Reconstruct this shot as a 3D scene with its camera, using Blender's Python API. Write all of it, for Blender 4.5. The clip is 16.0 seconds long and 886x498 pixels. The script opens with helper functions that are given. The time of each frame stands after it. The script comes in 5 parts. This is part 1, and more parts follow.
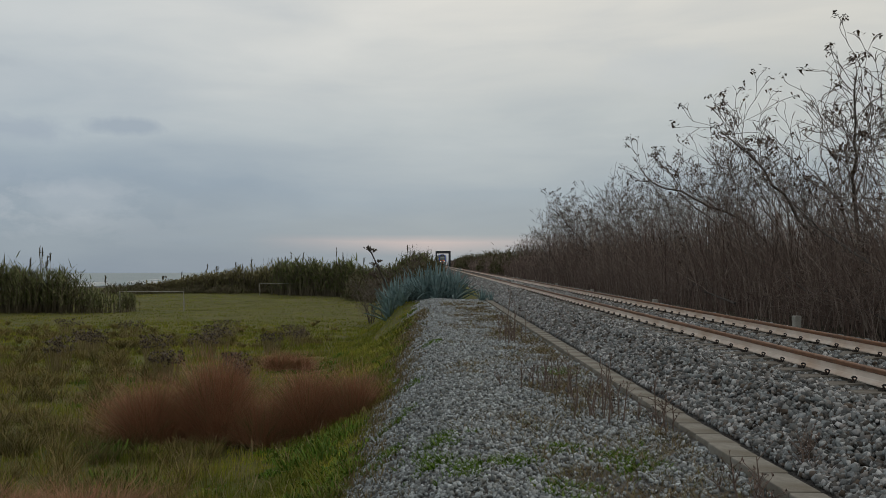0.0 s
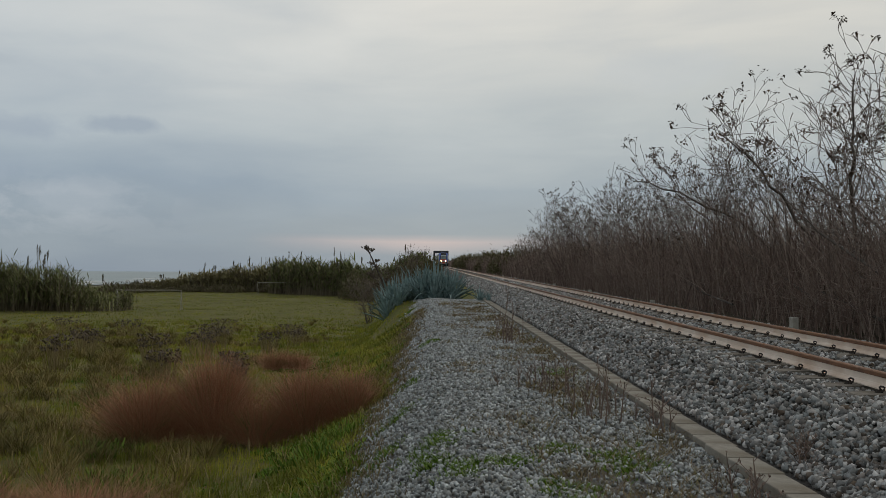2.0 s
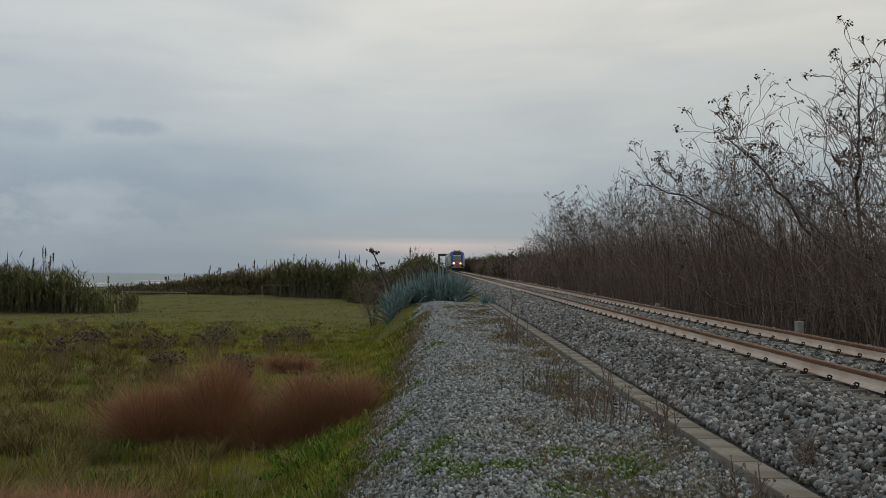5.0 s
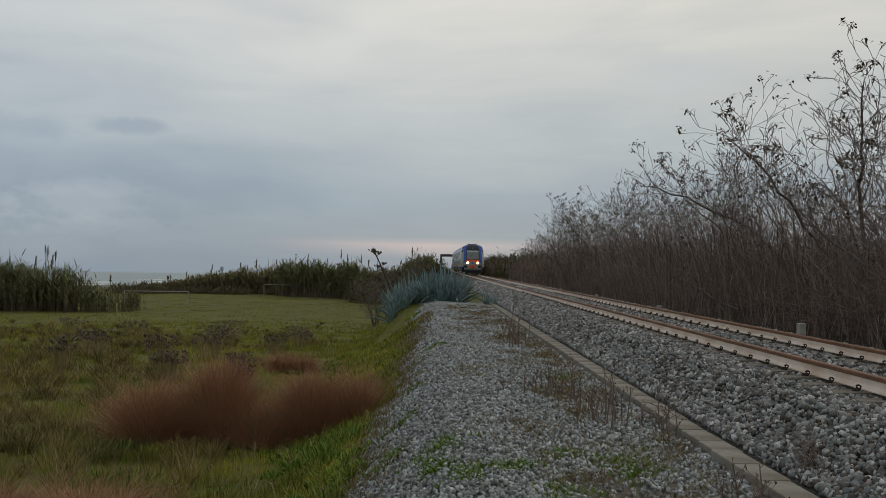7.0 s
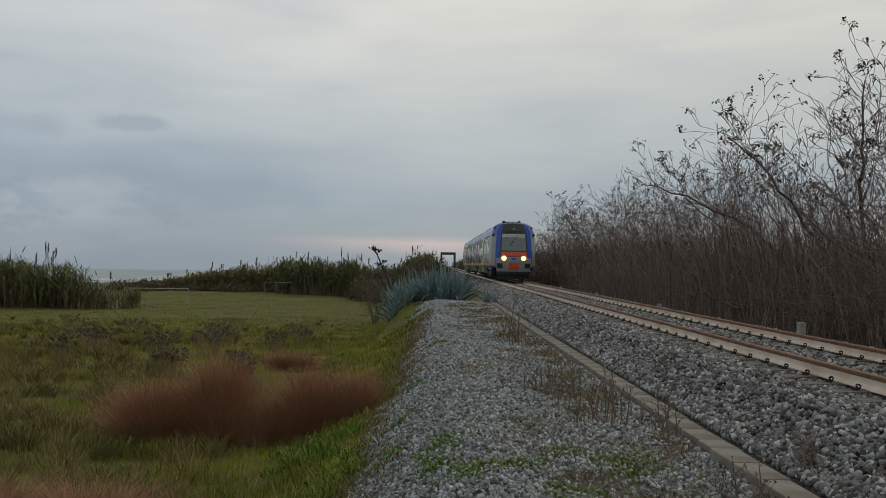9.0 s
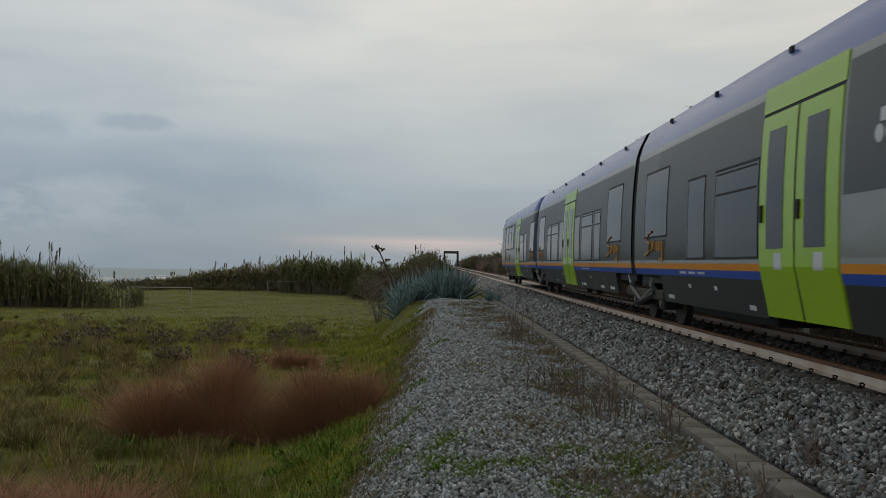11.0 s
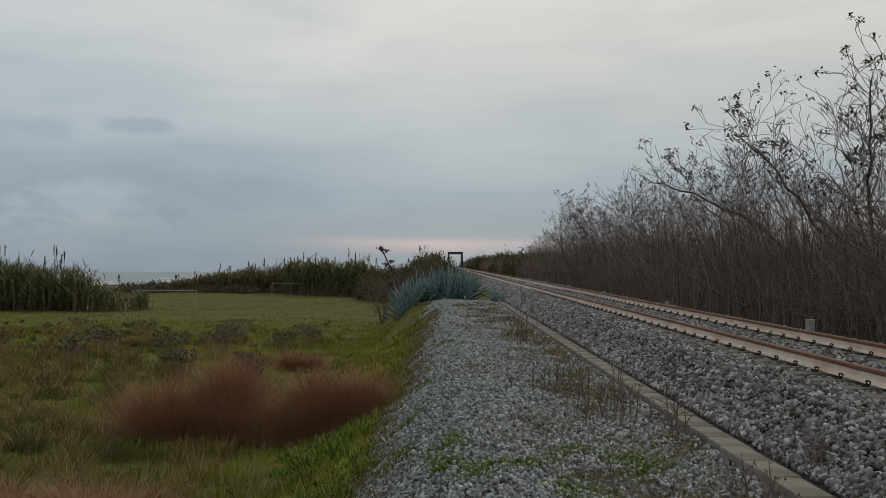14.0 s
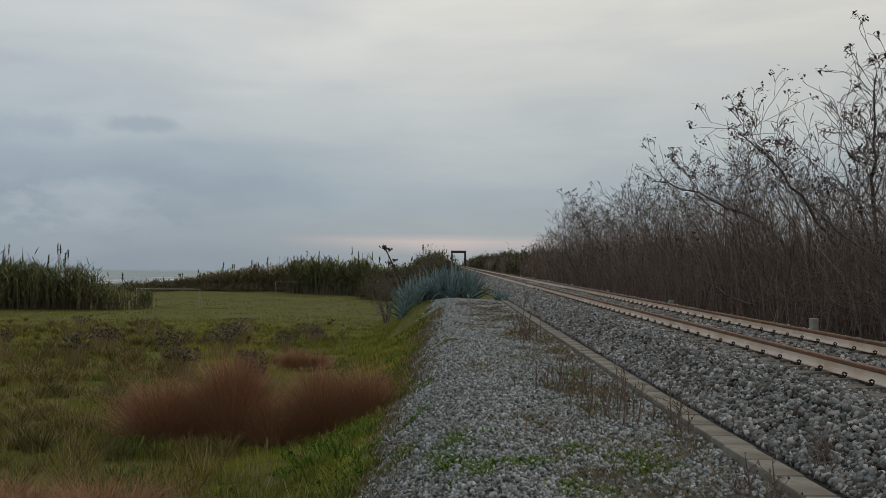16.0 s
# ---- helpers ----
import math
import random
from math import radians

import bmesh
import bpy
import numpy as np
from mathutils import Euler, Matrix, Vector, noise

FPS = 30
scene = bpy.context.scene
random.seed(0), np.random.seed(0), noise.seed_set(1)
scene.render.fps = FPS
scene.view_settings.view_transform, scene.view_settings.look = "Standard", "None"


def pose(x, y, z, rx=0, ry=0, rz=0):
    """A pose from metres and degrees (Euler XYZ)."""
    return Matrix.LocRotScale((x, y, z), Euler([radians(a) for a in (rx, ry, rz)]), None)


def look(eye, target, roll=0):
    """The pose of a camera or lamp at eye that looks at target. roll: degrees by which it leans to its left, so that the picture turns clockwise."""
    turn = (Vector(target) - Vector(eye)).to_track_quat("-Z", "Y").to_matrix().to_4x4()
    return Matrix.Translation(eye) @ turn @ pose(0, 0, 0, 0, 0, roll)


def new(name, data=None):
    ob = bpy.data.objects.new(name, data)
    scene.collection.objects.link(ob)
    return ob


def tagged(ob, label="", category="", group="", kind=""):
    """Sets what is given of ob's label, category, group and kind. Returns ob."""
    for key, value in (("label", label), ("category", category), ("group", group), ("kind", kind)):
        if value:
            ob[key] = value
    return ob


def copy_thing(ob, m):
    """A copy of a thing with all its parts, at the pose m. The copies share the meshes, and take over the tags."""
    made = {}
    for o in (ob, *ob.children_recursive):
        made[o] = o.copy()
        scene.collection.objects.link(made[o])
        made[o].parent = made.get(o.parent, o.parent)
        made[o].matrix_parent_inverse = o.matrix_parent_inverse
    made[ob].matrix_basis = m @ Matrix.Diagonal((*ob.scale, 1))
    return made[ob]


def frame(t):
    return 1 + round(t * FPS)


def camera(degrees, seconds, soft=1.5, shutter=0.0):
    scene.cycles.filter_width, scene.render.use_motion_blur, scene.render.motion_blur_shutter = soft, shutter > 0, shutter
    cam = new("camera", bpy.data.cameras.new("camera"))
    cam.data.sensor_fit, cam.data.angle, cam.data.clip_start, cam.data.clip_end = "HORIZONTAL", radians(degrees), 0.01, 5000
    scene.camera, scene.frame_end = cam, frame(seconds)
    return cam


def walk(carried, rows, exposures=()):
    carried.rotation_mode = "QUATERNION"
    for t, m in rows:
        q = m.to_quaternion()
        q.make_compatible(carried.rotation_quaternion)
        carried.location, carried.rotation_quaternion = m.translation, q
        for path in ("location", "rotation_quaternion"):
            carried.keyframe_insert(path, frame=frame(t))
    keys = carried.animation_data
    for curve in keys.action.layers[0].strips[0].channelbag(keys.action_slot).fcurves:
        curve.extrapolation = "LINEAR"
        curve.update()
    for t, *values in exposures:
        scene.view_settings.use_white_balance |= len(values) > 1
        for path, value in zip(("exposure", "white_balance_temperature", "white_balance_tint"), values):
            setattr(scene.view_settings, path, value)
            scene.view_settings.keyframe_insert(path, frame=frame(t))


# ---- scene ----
EYE = (0.0, 0.0, 1.204)
GRADE = 0.00924          # the line climbs gently away from the viewer
TRACK_X = 5.2
cam = camera(49.11, 16.0, soft=0.6, shutter=0.06)


def view(tilt, lean, turn):
    """Camera pose at the fixed standing place: tilt and turn in degrees, then a lean about the line of sight."""
    return pose(*EYE, tilt, 0, turn) @ pose(0, 0, 0, 0, 0, lean)


VIEWS = (
    (0.0, 91.335, 0.0, -0.958), (0.5, 91.371, -0.201, -0.921), (1.0, 91.434, 0.256, -1.039), (1.5, 91.379, 0.308, -1.058),
    (2.0, 91.325, 0.24, -1.084), (2.5, 91.372, 0.181, -0.873), (3.0, 91.391, 0.245, -0.827), (3.5, 91.431, 0.29, -0.857),
    (4.0, 91.474, 0.286, -0.821), (5.2, 91.50, 0.46, -0.80), (6.5, 91.521, 0.65, -0.761), (7.0, 91.522, 0.688, -0.674), (7.5, 91.479, 0.835, -0.712),
    (8.0, 91.432, 0.926, -0.608), (8.5, 91.426, 0.834, -0.53), (9.0, 91.408, 0.864, -0.658), (10.2, 91.36, 0.85, -0.53), (11.5, 91.327, 0.847, -0.443),
    (12.0, 91.329, 1.0, -0.43), (12.5, 91.331, 0.867, -0.48), (13.0, 91.297, 0.57, -0.446), (13.5, 91.317, 0.419, -0.36),
    (14.0, 91.382, 0.38, -0.231), (14.5, 91.368, 0.369, -0.246), (15.0, 91.305, 0.416, -0.171), (15.5, 91.272, 0.496, -0.111),
    (16.0, 91.306, 0.405, -0.04))
walk(cam, [(t, view(a, b, c)) for t, a, b, c in VIEWS], exposures=((0.0, 0.0), (16.0, 0.0)))

# ---- light: an overcast evening sky ----
world = bpy.data.worlds.new("overcast_sky")
scene.world = world
world.use_nodes = True


class Nodes:
    """Short-hand for building node trees."""

    def __init__(self, tree):
        self.tree, self.n, self.l = tree, tree.nodes, tree.links

    def add(self, kind):
        return self.n.new(kind)

    def put(self, socket, value):
        if isinstance(value, bpy.types.NodeSocket):
            self.l.new(value, socket)
        elif isinstance(value, (tuple, list)) and len(value) == 3 and socket.type == "RGBA":
            socket.default_value = (*value, 1)
        else:
            socket.default_value = value

    def math(self, op, a, b=0.0, c=0.0):
        node = self.add("ShaderNodeMath")
        node.operation = op
        for i, v in enumerate((a, b, c)):
            self.put(node.inputs[i], v)
        return node.outputs[0]

    def mix(self, fac, a, b, blend="MIX"):
        node = self.add("ShaderNodeMix")
        node.data_type, node.blend_type = "RGBA", blend
        self.put(node.inputs[0], fac)
        self.put(node.inputs[6], a)
        self.put(node.inputs[7], b)
        return node.outputs[2]

    def ramp(self, fac, stops):
        node = self.add("ShaderNodeValToRGB")
        els = node.color_ramp.elements
        while len(els) < len(stops):
            els.new(0.5)
        for e, (p, col) in zip(els, stops):
            e.position, e.color = p, (*(col if isinstance(col, tuple) else (col, col, col)), 1)
        self.put(node.inputs[0], fac)
        return node.outputs[0]

    def noise(self, vec, scale, detail=4.0, rough=0.55, distortion=0.0):
        node = self.add("ShaderNodeTexNoise")
        if vec is not None:
            self.put(node.inputs["Vector"], vec)
        self.put(node.inputs["Scale"], scale)
        self.put(node.inputs["Detail"], detail)
        self.put(node.inputs["Roughness"], rough)
        self.put(node.inputs["Distortion"], distortion)
        return node.outputs["Fac"]

    def scaled(self, vec, s):
        node = self.add("ShaderNodeMapping")
        self.put(node.inputs["Vector"], vec)
        node.inputs["Scale"].default_value = s
        return node.outputs["Vector"]


w = Nodes(world.node_tree)
w.n.clear()
direction = w.add("ShaderNodeTexCoord").outputs["Generated"]
axes = w.add("ShaderNodeSeparateXYZ")
w.put(axes.inputs[0], direction)
side, up = axes.outputs["X"], axes.outputs["Z"]
wobble = w.noise(w.scaled(direction, (2.2, 2.2, 9.0)), 1.6, 5.0, 0.55, 0.4)
height = w.math("ADD", up, w.math("MULTIPLY", w.math("SUBTRACT", wobble, 0.5), 0.11))
base = w.ramp(height, [(0.0, (0.315, 0.365, 0.415)), (0.035, (0.355, 0.405, 0.445)), (0.085, (0.365, 0.43, 0.49)), (0.15, (0.51, 0.56, 0.585)),
                       (0.23, (0.68, 0.695, 0.68)), (0.34, (0.80, 0.79, 0.745)), (0.55, (0.59, 0.595, 0.58)), (1.0, (0.50, 0.505, 0.495))])
# brighter and warmer where the sun hides behind the cloud, duller towards the sea
sunward = w.ramp(w.math("MULTIPLY_ADD", side, 1.0, 0.5), [(0.15, (0.88, 0.91, 0.94)), (0.5, (1.02, 1.0, 0.97)), (0.85, (0.98, 0.95, 0.90))])
sky = w.mix(1.0, base, sunward, "MULTIPLY")
streaks = w.noise(w.scaled(direction, (2.6, 2.6, 11.0)), 1.7, 5.0, 0.5, 0.5)
sky = w.mix(1.0, sky, w.ramp(streaks, [(0.3, (0.89, 0.91, 0.94)), (0.55, (1.0, 1.0, 1.0)), (0.75, (1.07, 1.06, 1.05))]), "MULTIPLY")
# low over the sea the cloud is heaped
seaward = w.math("MINIMUM", w.math("MAXIMUM", w.math("MULTIPLY_ADD", side, -8.0, -1.7), 0.0), 1.0)
heaps = w.noise(w.scaled(direction, (7.0, 7.0, 16.0)), 2.4, 6.0, 0.6, 0.3)
low = w.math("MULTIPLY", w.ramp(up, [(0.02, 0.0), (0.05, 1.0), (0.075, 1.0), (0.1, 0.0)]), seaward)
low = w.math("MULTIPLY", low, w.ramp(heaps, [(0.46, 0.0), (0.56, 1.0)]))
sky = w.mix(w.math("MULTIPLY", low, 0.3), sky, (0.48, 0.52, 0.565))
# a lens-shaped bank and a few heaped clouds seen over the sea
ragged = w.math("MULTIPLY", w.math("SUBTRACT", w.noise(direction, 14.0, 6.0, 0.62, 0.3), 0.5), 2.6)


def cloud(at_x, at_z, half_x, half_z, strength, tone):
    """A ragged soft-edged oval of cloud towards one part of the horizon."""
    dx = w.math("DIVIDE", w.math("SUBTRACT", side, at_x), half_x)
    dz = w.math("DIVIDE", w.math("SUBTRACT", up, at_z), half_z)
    far = w.math("ADD", w.math("SQRT", w.math("ADD", w.math("MULTIPLY", dx, dx), w.math("MULTIPLY", dz, dz))), ragged)
    fac = w.math("MULTIPLY", w.ramp(far, [(0.35, 1.0), (1.0, 0.0)]), strength)
    return w.mix(fac, sky, tone)


sky = cloud(-0.285, 0.142, 0.045, 0.009, 0.75, (0.34, 0.40, 0.47))
sky = cloud(-0.39, 0.135, 0.055, 0.016, 0.7, (0.36, 0.42, 0.49))
sky = cloud(-0.40, 0.195, 0.05, 0.010, 0.5, (0.44, 0.49, 0.53))
sky = cloud(-0.345, 0.070, 0.055, 0.02, 0.4, (0.45, 0.50, 0.55))
sky = cloud(-0.40, 0.095, 0.04, 0.020, 0.45, (0.37, 0.43, 0.50))
sky = cloud(0.24, 0.20, 0.09, 0.022, 0.4, (0.56, 0.59, 0.60))
# a strip of afterglow low above the line
strip = w.math("ADD", up, w.math("MULTIPLY", w.math("SUBTRACT", streaks, 0.5), 0.012))
glow = w.ramp(strip, [(0.016, 0.0), (0.031, 1.0), (0.038, 0.0)])
gside = w.math("SUBTRACT", 1.0, w.math("MULTIPLY", w.math("ABSOLUTE", w.math("SUBTRACT", side, 0.0)), 5.5))
glow = w.math("MULTIPLY", glow, w.math("MAXIMUM", gside, 0.0))
sky = w.mix(w.math("MULTIPLY", glow, 0.75), sky, (0.70, 0.56, 0.52))
clear = w.add("ShaderNodeTexSky")
clear.sky_type, clear.sun_disc, clear.sun_elevation, clear.sun_rotation = "NISHITA", False, radians(35), radians(45)
veil = w.mix(0.004, sky, clear.outputs[0])
bg = w.add("ShaderNodeBackground")
w.put(bg.inputs[0], veil)
bg.inputs[1].default_value = 0.92
w.l.new(bg.outputs[0], w.add("ShaderNodeOutputWorld").inputs[0])

sun = new("sun", bpy.data.lights.new("sun", "SUN"))
sun.data.energy, sun.data.angle, sun.data.color = 0.5, radians(35), (1.0, 0.95, 0.88)
sun.matrix_world = look((60, 60, 60), (0, 0, 0))


# ---- materials ----
def material(name, build, rough=0.8, metal=0.0, bump=None):
    """build(nodes, position) gives the colour socket or tuple; bump: (scale, strength in metres) of fine relief."""
    m = bpy.data.materials.new(name)
    m.use_nodes = True
    k = Nodes(m.node_tree)
    bsdf = k.n["Principled BSDF"]
    pos = k.add("ShaderNodeTexCoord").outputs["Object"]
    k.put(bsdf.inputs["Base Color"], build(k, pos) if callable(build) else build)
    k.put(bsdf.inputs["Roughness"], rough)
    k.put(bsdf.inputs["Metallic"], metal)
    if rough >= 0.8 and metal == 0.0:
        bsdf.inputs["Specular IOR Level"].default_value = 0.15
    if bump:
        b = k.add("ShaderNodeBump")
        b.inputs["Strength"].default_value = 1.0
        b.inputs["Distance"].default_value = bump[1]
        k.put(b.inputs["Height"], k.noise(pos, bump[0], 5.0, 0.6))
        k.l.new(b.outputs[0], bsdf.inputs["Normal"])
    return m


def blotchy(a, b, c, s1, s2, spread=0.18):
    """Colour that varies at two scales between three tones."""
    def build(k, pos):
        one = k.ramp(k.noise(pos, s1, 5.0, 0.6), [(0.5 - spread, a), (0.5 + spread, b)])
        return k.mix(k.ramp(k.noise(pos, s2, 4.0, 0.6), [(0.45, 0.0), (0.72, 1.0)]), one, c)
    return build


def piecewise(tones, per_island=True, s=40.0, patches=0.0):
    """Each loose piece takes its own tone; fine mottling on top."""
    def build(k, pos):
        if per_island:
            r = k.add("ShaderNodeNewGeometry").outputs["Random Per Island"]
        else:
            r = k.add("ShaderNodeObjectInfo").outputs["Random"]
        col = k.ramp(r, [(i / (len(tones) - 1), t) for i, t in enumerate(tones)])
        if patches:
            tone = k.ramp(k.noise(k.scaled(pos, (1.0, 1.0, 0.3)), patches, 4.0, 0.65), [(0.36, (0.58, 0.62, 0.55)), (0.5, (1.0, 1.0, 0.9)), (0.64, (1.5, 1.42, 1.2))])
            col = k.mix(1.0, col, tone, "MULTIPLY")
        return k.mix(0.35, col, k.ramp(k.noise(pos, s, 3.0), [(0.3, (0.55, 0.55, 0.55)), (0.7, (1.0, 1.0, 1.0))]), "MULTIPLY")
    return build


MAT = {}
MAT["field"] = material("field_soil", blotchy((0.075, 0.092, 0.020), (0.145, 0.135, 0.038), (0.10, 0.08, 0.038), 0.35, 2.3), 0.95, bump=(6.0, 0.05))
MAT["gravel_bed"] = material("gravel_bed", blotchy((0.05, 0.048, 0.046), (0.17, 0.17, 0.175), (0.12, 0.10, 0.075), 22.0, 1.1), 0.9, bump=(45.0, 0.02))
MAT["ballast_bed"] = material("ballast_bed", blotchy((0.03, 0.028, 0.026), (0.13, 0.125, 0.12), (0.06, 0.05, 0.042), 18.0, 1.4), 0.9, bump=(25.0, 0.04))
MAT["litter"] = material("leaf_litter", blotchy((0.045, 0.036, 0.028), (0.085, 0.065, 0.05), (0.05, 0.055, 0.025), 3.0, 0.8), 0.95, bump=(14.0, 0.05))
MAT["sand"] = material("beach_sand", blotchy((0.20, 0.18, 0.15), (0.28, 0.26, 0.22), (0.15, 0.14, 0.11), 0.2, 0.03), 0.95, bump=(3.0, 0.03))
MAT["stone"] = material("ballast_stone", piecewise([(0.04, 0.034, 0.028), (0.25, 0.27, 0.275), (0.075, 0.058, 0.045), (0.38, 0.405, 0.41), (0.115, 0.088, 0.066), (0.58, 0.58, 0.58), (0.085, 0.08, 0.075), (0.29, 0.31, 0.32)]), 0.85, bump=(70.0, 0.004))
MAT["pebble"] = material("gravel_stone", piecewise([(0.07, 0.075, 0.073), (0.33, 0.36, 0.372), (0.145, 0.14, 0.115), (0.56, 0.60, 0.615), (0.18, 0.19, 0.188), (0.43, 0.465, 0.478)]), 0.85, bump=(90.0, 0.003))
MAT["concrete"] = material("weathered_concrete", blotchy((0.19, 0.175, 0.15), (0.30, 0.285, 0.25), (0.14, 0.12, 0.09), 9.0, 2.0), 0.9, bump=(60.0, 0.003))
MAT["sleeper"] = material("sleeper_concrete", blotchy((0.13, 0.12, 0.105), (0.23, 0.215, 0.19), (0.09, 0.075, 0.06), 7.0, 2.5), 0.9, bump=(60.0, 0.003))
MAT["rail_side"] = material("rail_web_dusty", blotchy((0.60, 0.50, 0.42), (0.70, 0.61, 0.53), (0.50, 0.36, 0.26), 3.0, 1.2), 0.75, bump=(120.0, 0.001))
MAT["rail_head"] = material("rail_head_rust", blotchy((0.15, 0.066, 0.030), (0.22, 0.10, 0.044), (0.10, 0.05, 0.030), 11.0, 2.0), 0.7, 0.1, bump=(150.0, 0.001))
MAT["clip"] = material("oiled_iron", blotchy((0.018, 0.015, 0.013), (0.035, 0.026, 0.02), (0.05, 0.03, 0.02), 40.0, 9.0), 0.6, 0.4)


# ---- building helpers ----
def part(name, bm, mat, parent, label=""):
    """Links a bmesh as one mesh object under parent; mat: a material or a list of them."""
    me = bpy.data.meshes.new(name)
    bm.to_mesh(me)
    bm.free()
    for m in (mat if isinstance(mat, (list, tuple)) else (mat,)):
        me.materials.append(m)
    ob = new(name, me)
    ob.parent = parent
    return tagged(ob, label)


def shared(name, me, parent, m):
    """A further piece on mesh data that is already there."""
    ob = new(name, me)
    ob.parent = parent
    ob.matrix_basis = m
    return ob


def thing(name, label, category, m=None, group="", kind=""):
    ob = new(name)
    ob.empty_display_size = 0.1
    if m is not None:
        ob.matrix_basis = m
    return tagged(ob, label, category, group, kind)


def box(bm, x0, x1, y0, y1, z0, z1, bevel=0.0, mat=0):
    """Adds a box with rounded edges."""
    r = bmesh.ops.create_cube(bm, size=1.0, matrix=Matrix.Translation(((x0 + x1) / 2, (y0 + y1) / 2, (z0 + z1) / 2)) @ Matrix.Diagonal((x1 - x0, y1 - y0, z1 - z0, 1)))
    if bevel:
        edges = list({e for v in r["verts"] for e in v.link_edges})
        bmesh.ops.bevel(bm, geom=edges, offset=bevel, segments=2, affect="EDGES", profile=0.5)
    if mat:
        for f in bm.faces:
            if all(v.co.x >= x0 - 1e-4 and v.co.x <= x1 + 1e-4 and v.co.y >= y0 - 1e-4 and v.co.y <= y1 + 1e-4 and v.co.z >= z0 - 1e-4 and v.co.z <= z1 + 1e-4 for v in f.verts):
                f.material_index = mat
    return bm


def boxes(*dims, bevel=0.0):
    bm = bmesh.new()
    for d in dims:
        box(bm, *d, bevel=bevel)
    return bm


def cylinder(bm, a, b, r0, r1=None, n=16):
    """A capped, possibly tapered cylinder from a to b."""
    a, b = Vector(a), Vector(b)
    q = (b - a).to_track_quat("Z", "Y").to_matrix().to_4x4()
    bmesh.ops.create_cone(bm, cap_ends=True, segments=n, radius1=r0, radius2=r0 if r1 is None else r1, depth=(b - a).length, matrix=Matrix.Translation((a + b) / 2) @ q)
    return bm


def sweep(bm, section, y0, y1, steps=1, closed=True):
    """Draws a closed (x, z) section along y."""
    rings = []
    for i in range(steps + 1):
        y = y0 + (y1 - y0) * i / steps
        rings.append([bm.verts.new((x, y, z)) for x, z in section])
    n = len(section)
    for a, b in zip(rings, rings[1:]):
        for i in range(n if closed else n - 1):
            bm.faces.new((a[i], a[(i + 1) % n], b[(i + 1) % n], b[i]))
    if closed:
        bm.faces.new(rings[0][::-1])
        bm.faces.new(rings[-1])
    bmesh.ops.recalc_face_normals(bm, faces=bm.faces)
    return bm


class Soup:
    """Many small loose pieces gathered in plain lists and made into one mesh."""

    def __init__(self):
        self.v, self.f, self.m, self.n = [], [], [], 0

    def add(self, verts, faces, mat=0):
        self.v.append(np.asarray(verts, float))
        self.f += [tuple(i + self.n for i in f) for f in faces]
        self.m += [mat] * len(faces)
        self.n += len(verts)

    def tube(self, pts, radii, sides=4, mat=0):
        pts = [Vector(p) for p in pts]
        out, k = [], len(pts)
        for i, p in enumerate(pts):
            d = (pts[min(i + 1, k - 1)] - pts[max(i - 1, 0)])
            d = d.normalized() if d.length > 1e-9 else Vector((0, 0, 1))
            u = d.orthogonal().normalized()
            u2 = d.cross(u)
            for s in range(sides):
                a = 2 * math.pi * s / sides
                out.append(p + (u * math.cos(a) + u2 * math.sin(a)) * radii[i])
        faces = []
        for i in range(k - 1):
            for s in range(sides):
                a, b = i * sides + s, i * sides + (s + 1) % sides
                faces.append((a, b, b + sides, a + sides))
        self.add(out, faces, mat)

    def blade(self, root, tip, width, bend=0.3, mat=0, steps=2):
        """A tapering leaf strip from root towards tip, folded along its middle for thickness."""
        root, tip = Vector(root), Vector(tip)
        d = tip - root
        s = d.cross(Vector((0, 0, 1)))
        s = s.normalized() if s.length > 1e-6 else Vector((1, 0, 0))
        out = []
        for i in range(steps):
            t = i / steps
            c = root + d * t + Vector((0, 0, bend * d.length * t * (1 - t)))
            wd = width * (1 - 0.45 * t) * 0.5
            out += [c - s * wd, c + s * wd]
        out.append(tip)
        faces = [(2 * i, 2 * i + 1, 2 * i + 3, 2 * i + 2) for i in range(steps - 1)]
        faces.append((2 * steps - 2, 2 * steps - 1, 2 * steps))
        self.add(out, faces, mat)

    def mesh(self, name, mats, smooth=False):
        me = bpy.data.meshes.new(name)
        me.from_pydata(np.concatenate(self.v).tolist(), [], self.f)
        for m in mats:
            me.materials.append(m)
        me.polygons.foreach_set("material_index", self.m)
        if smooth:
            me.polygons.foreach_set("use_smooth", [True] * len(self.f))
        return me


